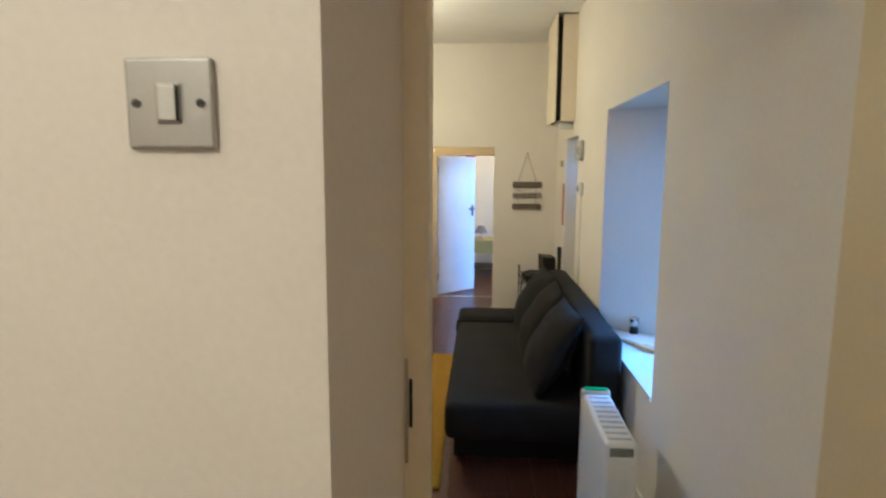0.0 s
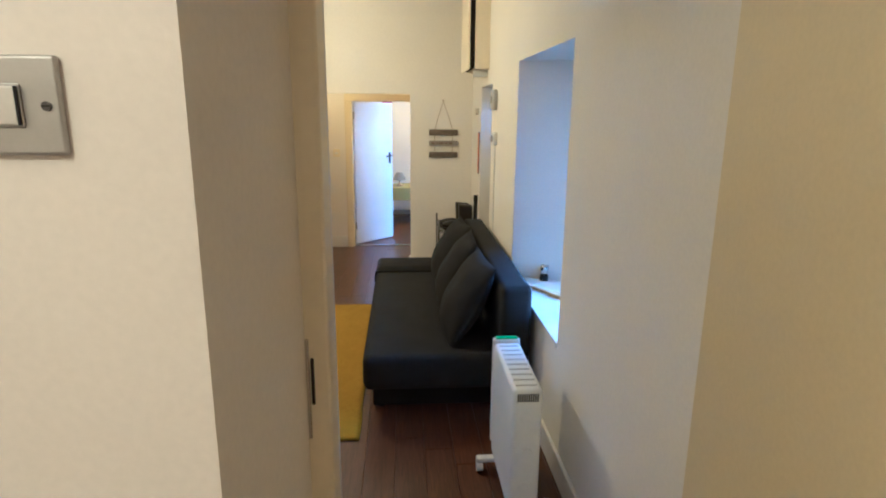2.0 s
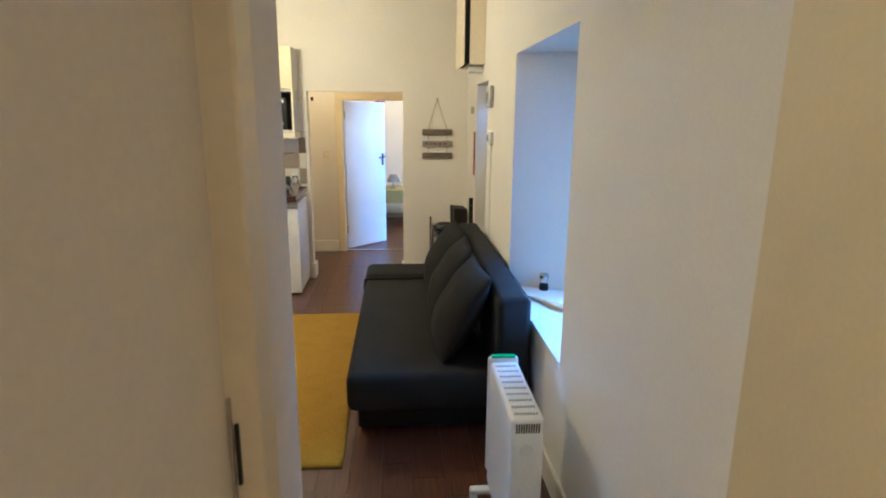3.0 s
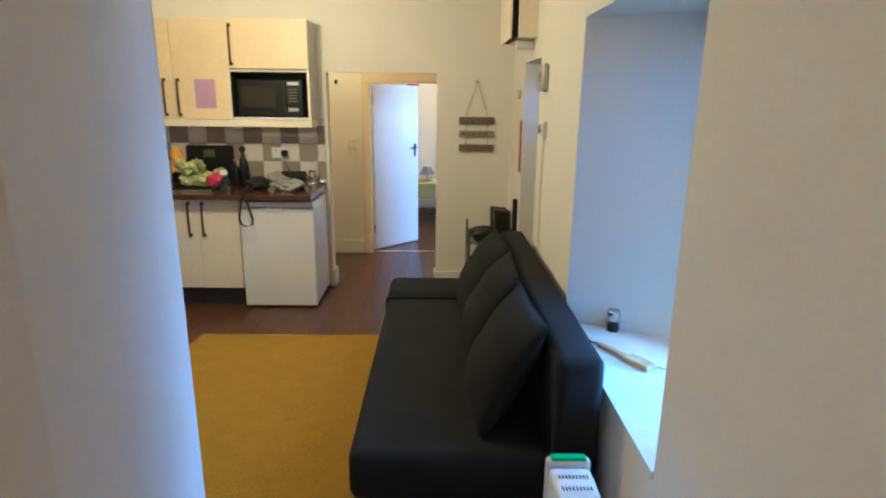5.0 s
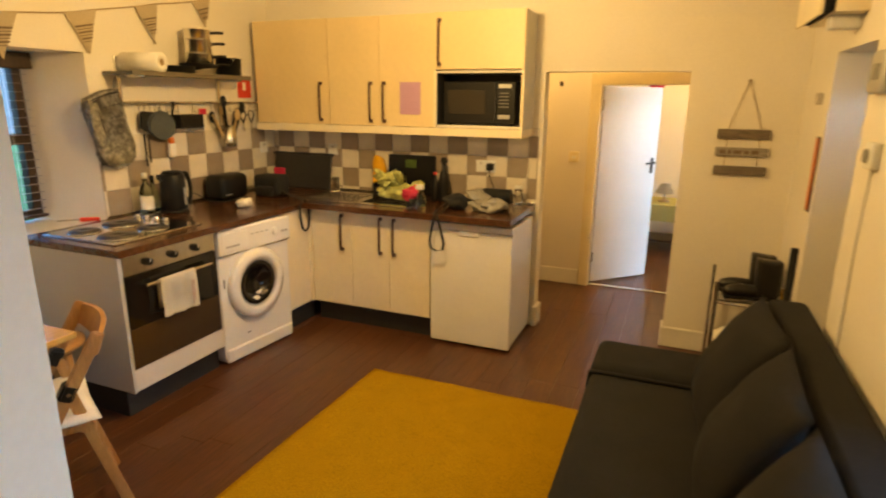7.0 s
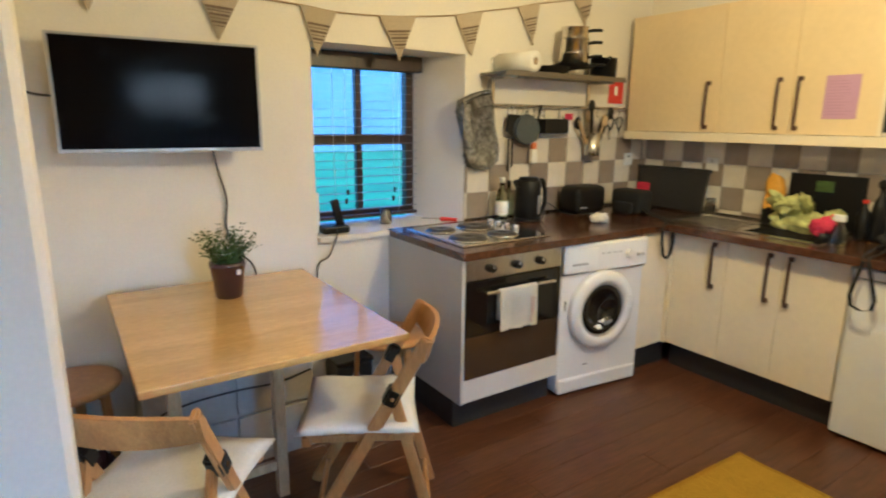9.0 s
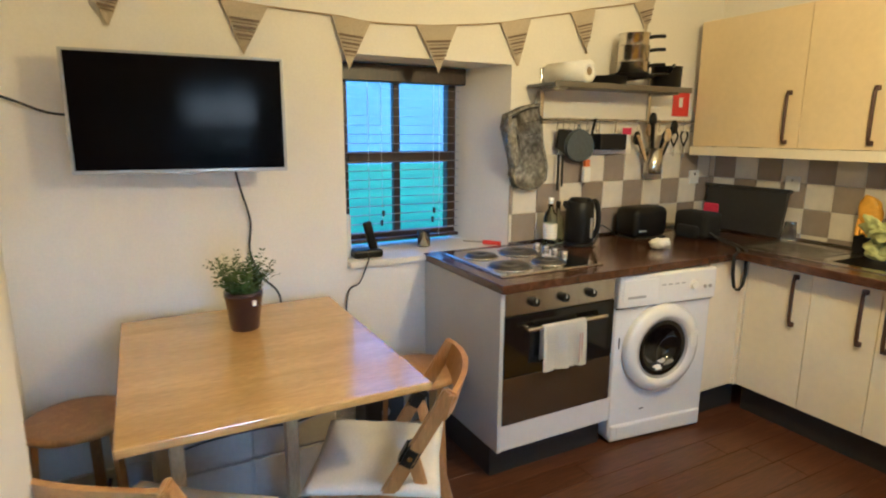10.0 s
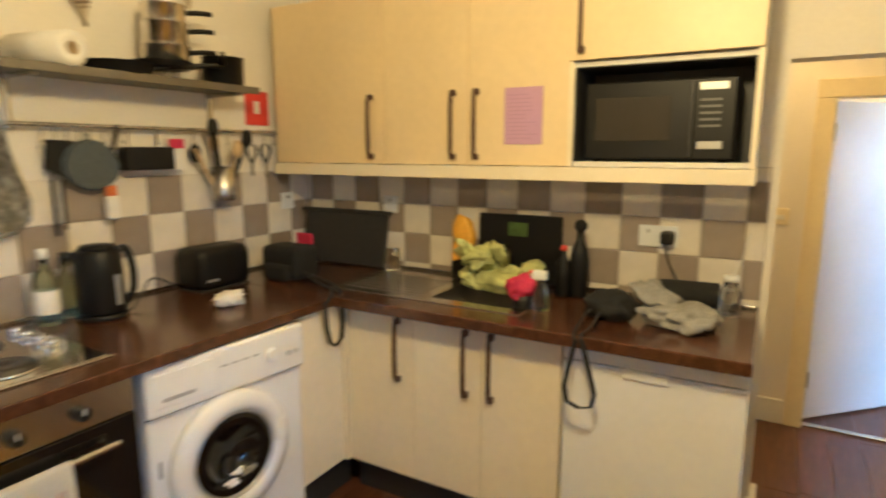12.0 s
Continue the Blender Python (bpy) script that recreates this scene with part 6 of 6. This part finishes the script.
part("pad", soft_shape([(3.625, 1.44), (3.70, 1.395), (3.735, 1.45), (3.72, 1.53), (3.635, 1.535)], XL + 0.040, XL + 0.054, 0.005), BLACKMAT, pd, "black cloth pad")
part("hanging_loop", tube(mesh(), [(XL + 0.06, 3.76, 1.53), (XL + 0.055, 3.765, 1.565), (XL + 0.06, 3.785, 1.53)], 0.003), BLUEGREY, pd)
part("tongs", bar(mesh(), (XL + 0.065, 3.855, 1.50), (XL + 0.060, 3.885, 1.60), 0.016, 0.010, 0.003), BLACKPL, pd)
for hy, z0, mat2, wd in ((3.64, 1.20, BLACKPL, 0.012), (3.67, 1.22, BLACKPL, 0.009)):
    u = thing("spatula", XL + 0.05, hy, z0, "black kitchen spatula hanging on the rail", "utensil")
    part("handle", bx(mesh(), (XL + 0.045, hy - wd / 2, z0), (XL + 0.055, hy + wd / 2, 1.40), 0.003), mat2, u)
    part("loop", cyl(mesh(), (XL + 0.05, hy, 1.40), (XL + 0.05, hy, 1.54), 0.003, n=6), STEEL, u)
br = thing("dish_brush", XL + 0.05, 3.84, 1.24, "white dish brush with an orange band hanging down", "brush")
part("head", bx(mesh(), (XL + 0.04, 3.815, 1.24), (XL + 0.07, 3.865, 1.33), 0.01), PAPER, br)
part("band", bx(mesh(), (XL + 0.043, 3.822, 1.33), (XL + 0.067, 3.858, 1.37), 0.006), ORANGE, br)
part("stem", cyl(mesh(), (XL + 0.055, 3.84, 1.37), (XL + 0.055, 3.84, 1.535), 0.005, n=8), WHITE_PL, br)
bxr = thing("rail_caddy", XL + 0.06, 3.99, 1.42, "small black box caddy hanging on the rail", "caddy")
part("box", bx(mesh(), (XL + 0.03, 3.89, 1.425), (XL + 0.105, 4.09, 1.515), 0.006), BLACKPL, bxr)
part("hanger", cyl(mesh(), (XL + 0.045, 3.93, 1.515), (XL + 0.045, 3.93, 1.59), 0.003, n=6), STEEL, bxr)
part("hanger", cyl(mesh(), (XL + 0.045, 4.05, 1.515), (XL + 0.045, 4.05, 1.59), 0.003, n=6), STEEL, bxr)
pkt = thing("seed_packet", XL + 0.05, 4.13, 1.40, "small pink and white packet hanging on the rail", "packet")
part("packet", bx(mesh(), (XL + 0.045, 4.10, 1.42), (XL + 0.055, 4.17, 1.55), 0.002), PAPER, pkt)
part("print", bx(mesh(), (XL + 0.055, 4.10, 1.51), (XL + 0.057, 4.17, 1.55)), PINK, pkt)
cd = thing("utensil_pot", XL + 0.09, 4.33, 1.27, "steel utensil pot full of black-handled tools on the rail", "utensil pot")
part("pot", turned(mesh(), [(0.050, 0), (0.052, 0.005), (0.054, 0.15), (0.050, 0.15), (0.048, 0.01), (0.0001, 0.008)], (XL + 0.09, 4.33, 1.28), 24), STEEL, cd)
part("bracket", bx(mesh(), (XL + 0.03, 4.26, 1.40), (XL + 0.05, 4.40, 1.42), 0.003), STEEL, cd)
rng = random.Random(8)
for i in range(11):
    a = i * 0.9
    foot = Vector((XL + 0.09 + 0.02 * math.cos(a), 4.33 + 0.02 * math.sin(a), 1.30))
    tip = Vector((XL + 0.09 + 0.05 * math.cos(a), 4.33 + 0.13 * math.sin(a + 0.4), 1.48 + rng.uniform(0.0, 0.12)))
    tl = part("tool_handle", bar(mesh(), foot, tip, 0.022, 0.013, 0.004), BLACKPL if i % 5 else PALEWOOD, cd)
    if i % 2 == 0:
        part("tool_head", lump(mesh(), tip, (0.014, 0.03, 0.042), 0.05, 3, 2, i), BLACKPL if i % 5 else PALEWOOD, tl)
for hy, zl, lb in ((4.54, 0.16, "black-handled scissors hanging on the rail"), (4.63, 0.17, "black peeler hanging on the rail")):
    u = thing("scissors" if hy < 4.6 else "peeler", XL + 0.05, hy, 1.54 - zl, lb, "utensil")
    part("grip", tube(mesh(), [(XL + 0.052, hy - 0.02, 1.53), (XL + 0.052, hy - 0.03, 1.50), (XL + 0.052, hy - 0.012, 1.46), (XL + 0.052, hy + 0.002, 1.44)], 0.006), BLACKPL, u)
    part("grip", tube(mesh(), [(XL + 0.052, hy + 0.02, 1.53), (XL + 0.052, hy + 0.032, 1.50), (XL + 0.052, hy + 0.012, 1.46), (XL + 0.052, hy + 0.0, 1.44)], 0.006), BLACKPL, u)
    part("blade", bx(mesh(), (XL + 0.049, hy - 0.006, 1.54 - zl), (XL + 0.055, hy + 0.008, 1.45), 0.002), STEEL, u)
rn = thing("safety_notice", XL, 4.63, 1.63, "red and white safety notice on the wall", "notice")
part("card", bx(mesh(), (XL, 4.555, 1.62), (XL + 0.004, 4.705, 1.79), 0.001), PAPER, rn)
part("red_panel", bx(mesh(), (XL + 0.004, 4.557, 1.625), (XL + 0.006, 4.703, 1.788)), RED, rn)
part("symbol", bx(mesh(), (XL + 0.006, 4.612, 1.68), (XL + 0.0075, 4.645, 1.74), 0.002), PAPER, rn, "white symbol, not legible")

# ---- west window sill ----
ph = thing("telephone", -2.63, 2.55, 0.905, "black telephone base with its handset standing up", "telephone")
part("base", bx(mesh(), (-2.70, 2.47, 0.906), (-2.60, 2.62, 0.945), 0.01), BLACKPL, ph)
b = mesh()
bx(b, (-2.66, 2.565, 0.93), (-2.635, 2.61, 1.085), 0.01, 3)
b.transform(Matrix.Translation((0, 2.58, 0.93)) @ pose(0, 0, 0, 14, 0, 0) @ Matrix.Translation((0, -2.58, -0.93)))
part("handset", b, BLACKPL, ph, smooth=True)
part("stand", bx(mesh(), (-2.685, 2.455, 0.906), (-2.665, 2.475, 1.12), 0.004), WHITE_PL, ph, "pale upright back")
part("flex", tube(mesh(), [(-2.60, 2.54, 0.93), (-2.545, 2.52, 0.915), (-2.54, 2.50, 0.87), (-2.55, 2.47, 0.80), (-2.565, 2.42, 0.76), (-2.565, 2.40, 0.6)], 0.0038), CABLE_B, ph)
cdl = thing("candle_jar", -2.76, 2.92, 0.905, "small pink candle in a glass jar on the sill", "candle")
part("glass", turned(mesh(), [(0.032, 0), (0.035, 0.004), (0.035, 0.085), (0.032, 0.085), (0.031, 0.006), (0.0001, 0.005)], (-2.76, 2.92, 0.906), 24), CLEAR, cdl)
part("wax", turned(mesh(), [(0.030, 0.007), (0.030, 0.055), (0.0001, 0.055)], (-2.76, 2.92, 0.906), 20), PINK, cdl)
sd = thing("screwdriver", -2.66, 3.24, 0.905, "red-handled screwdriver lying on the sill", "screwdriver", rz=40)
part("handle", cyl(mesh(), (0.0, 0, 0.014), (0.10, 0, 0.014), 0.013, 0.011, n=14), RED, sd, local=True)
part("shaft", cyl(mesh(), (-0.12, 0, 0.012), (0.0, 0, 0.014), 0.004, n=8), STEEL, sd, local=True)

# ---- bunting ----
bun = thing("bunting", XL + 0.02, 3.0, 1.79, "striped linen bunting strung along the wall on a cord", "bunting")
CORD = [(1.15, 2.16), (1.52, 2.09), (1.96, 2.035), (2.39, 2.018), (2.55, 2.005), (2.80, 2.012), (3.0, 2.03), (3.26, 2.062), (3.44, 2.10), (3.72, 2.155), (3.87, 2.19), (4.18, 2.25), (4.5, 2.34)]
part("cord", tube(mesh(), [(XL + 0.012, y, z) for y, z in CORD], 0.004), ROPE, bun)


def flag(y0, y1, ya, za):
    z0, z1 = (float(np.interp(y, [c[0] for c in CORD], [c[1] for c in CORD])) for y in (y0, y1))
    b = mesh()
    n = 7
    rows = []
    for i in range(n + 1):
        t = i / n
        rows.append([b.verts.new((XL + 0.014 + 0.012 * math.sin(2.2 * t + s * 2 + y0 * 5) * t + dx, a * (1 - t) + ya * t, zz * (1 - t) + za * t))
                     for dx in (0, 0.002) for a, zz, s in ((y0, z0, 0), ((y0 + y1) / 2, (z0 + z1) / 2, 0.5), (y1, z1, 1))])
    for p, q in zip(rows, rows[1:]):
        for k in ((0, 1), (1, 2), (4, 3), (5, 4)):
            b.faces.new((p[k[0]], p[k[1]], q[k[1]], q[k[0]]))
        b.faces.new((p[0], p[3], q[3], q[0]))
        b.faces.new((p[2], p[5], q[5], q[2]))
    f = part("pennant", b, LINEN, bun)
    for i in range(6):
        t = 0.34 + i * 0.075
        h = 0.010 if i % 2 == 0 else 0.004
        w0, w1 = y0 * (1 - t) + ya * t, y1 * (1 - t) + ya * t
        v0, v1 = z0 * (1 - t) + za * t, z1 * (1 - t) + za * t
        s = mesh()
        xo = XL + 0.031
        prism(s, [(0, 0), (0.001, 0), (0.001, 1), (0, 1)], 0, 1)
        for v in s.verts:
            u = v.co.y
            v.co = Vector((xo + v.co.x - 0.012 * (1 - t), w0 + (w1 - w0) * (0.04 + 0.92 * u), v0 + (v1 - v0) * u + h * (v.co.z - 0.5)))
        part("stripe", s, STRIPE, f)
    return f


for spec in ((1.43, 1.60, 1.52, 1.90), (1.92, 2.11, 2.0, 1.83), (2.38, 2.56, 2.45, 1.79), (2.79, 3.01, 2.91, 1.80), (3.26, 3.45, 3.37, 1.86), (3.71, 3.88, 3.83, 1.95), (4.17, 4.34, 4.28, 2.10)):
    flag(*spec)

# ---- an assumed house beyond the lawn, added to dim the west window's view ----
house = thing("house", -30, 6, -0.2, "assumed grey house with a slate roof, added to dim the view beyond the lawn", "house")
part("wall", bx(mesh(), (-36, -14, -0.3), (-29, 26, 9)), RENDERWALL, house)
b = mesh()
prism(b, [(-37, -15), (-28.5, -15), (-28.5, 27), (-37, 27)], 9, 9.2)
for v in b.verts:
    if v.co.z > 9.1:
        v.co.x = -32.75
        v.co.z = 13
part("roof", b, ROOFSLATE, house)
for k in range(5):
    wdw = part("window", bx(mesh(), (-29.02, -8 + k * 7, 4.2), (-28.95, -6.8 + k * 7, 6.0), 0.02), RENDERWALL, house)
    part("pane", bx(mesh(), (-28.97, -7.9 + k * 7, 4.3), (-28.93, -6.9 + k * 7, 5.9)), BLACKMAT, wdw)

# ---- wall tiles ----
def tile_mesh(w, h, name, mat):
    b = bx(mesh(), (-w / 2, -0.004, -h / 2), (w / 2, 0.004, h / 2), 0.002, 1)
    return finish(name, b, mat)


def tiles_north():
    w, h, x_end = 0.1522, 0.147, -0.402
    data = [tile_mesh(w - 0.004, h - 0.004, "tile", m) for m in (TILE_W, TILE_D)]
    bed = structure("tile_bed_north", bx(mesh(), (XL + 0.004, YB - 0.004, 0.91), (-0.335, YB + 0.001, 1.442)), GROUT, "checkered cream and taupe tiles above the worktop", "tiles")
    rows = [(0.931, 0.2)] + [(0.947 + h * (j + 0.5), 1.0) for j in range(3)] + [(1.4145, 0.34)]
    for j, (z, k) in enumerate(rows):
        for i in range(15):
            x0, x1 = x_end - w * (i + 1), x_end - w * i
            if x1 - XL < 0.03:
                continue
            wide = (x1 - max(x0, XL + 0.012)) / w
            o = new("tile", data[(i + j + 1) % 2])
            o.parent, o.location, o.scale = bed, (x1 - wide * w / 2, YB - 0.006, z), (wide, 1, k)
        o = new("tile", data[j % 2])
        o.parent, o.location, o.scale = bed, (-0.369, YB - 0.006, z), (0.42, 1, k)


def tiles_west():
    w, h, y_start = 0.163, 0.161, 3.366
    data = [tile_mesh(w - 0.004, h - 0.004, "tile", m) for m in (TILE_W, TILE_D)]
    bed = structure("tile_bed_west", bx(mesh(), (XL - 0.001, 3.347, 0.91), (XL + 0.004, YB, 1.397)), GROUT, "checkered cream and taupe tiles behind the hob", "tiles")
    for j in range(3):
        z = 0.915 + h * (j + 0.5)
        for i in range(10):
            y0, y1 = y_start + w * i, min(y_start + w * (i + 1), YB - 0.012)
            if y1 - y0 < 0.02:
                continue
            o = new("tile", data[(i + j + 1) % 2])
            o.parent = bed
            o.matrix_basis = pose(XL + 0.006, (y0 + y1) / 2, z, 0, 0, 90)
            o.scale = ((y1 - y0) / w, 1, 1)
        o = new("tile", data[j % 2])
        o.parent = bed
        o.matrix_basis = pose(XL + 0.006, 3.3565, z, 0, 0, 90)
        o.scale = (0.10, 1, 1)


tiles_north()
tiles_west()

# ---- floor planks ----
def planks():
    w = 0.145
    rngp = random.Random(4)
    cache = {}
    for i in range(34):
        x = XL + 0.0 + w * (i + 0.5)
        if x > 2.3:
            break
        y = -2.7 - rngp.uniform(0, 1.1)
        while y < 9.2:
            length = 1.28
            y0, y1 = max(y, -2.7), min(y + length, 9.25)
            y += length
            if y1 - y0 < 0.05 or (y1 < 0.9 and x < -1.3) or (x > 1.75 and 0.3 < y0 < 6.0):
                continue
            key = round(y1 - y0, 3)
            if key not in cache:
                cache[key] = finish("plank", bx(mesh(), (-w / 2 + 0.0006, -key / 2 + 0.0006, -0.011), (w / 2 - 0.0006, key / 2 - 0.0006, 0.0), 0.0012, 1), PLANK)
            o = new("plank", cache[key])
            o.parent = floor
            o.location = (x, (y0 + y1) / 2, 0.0)


planks()
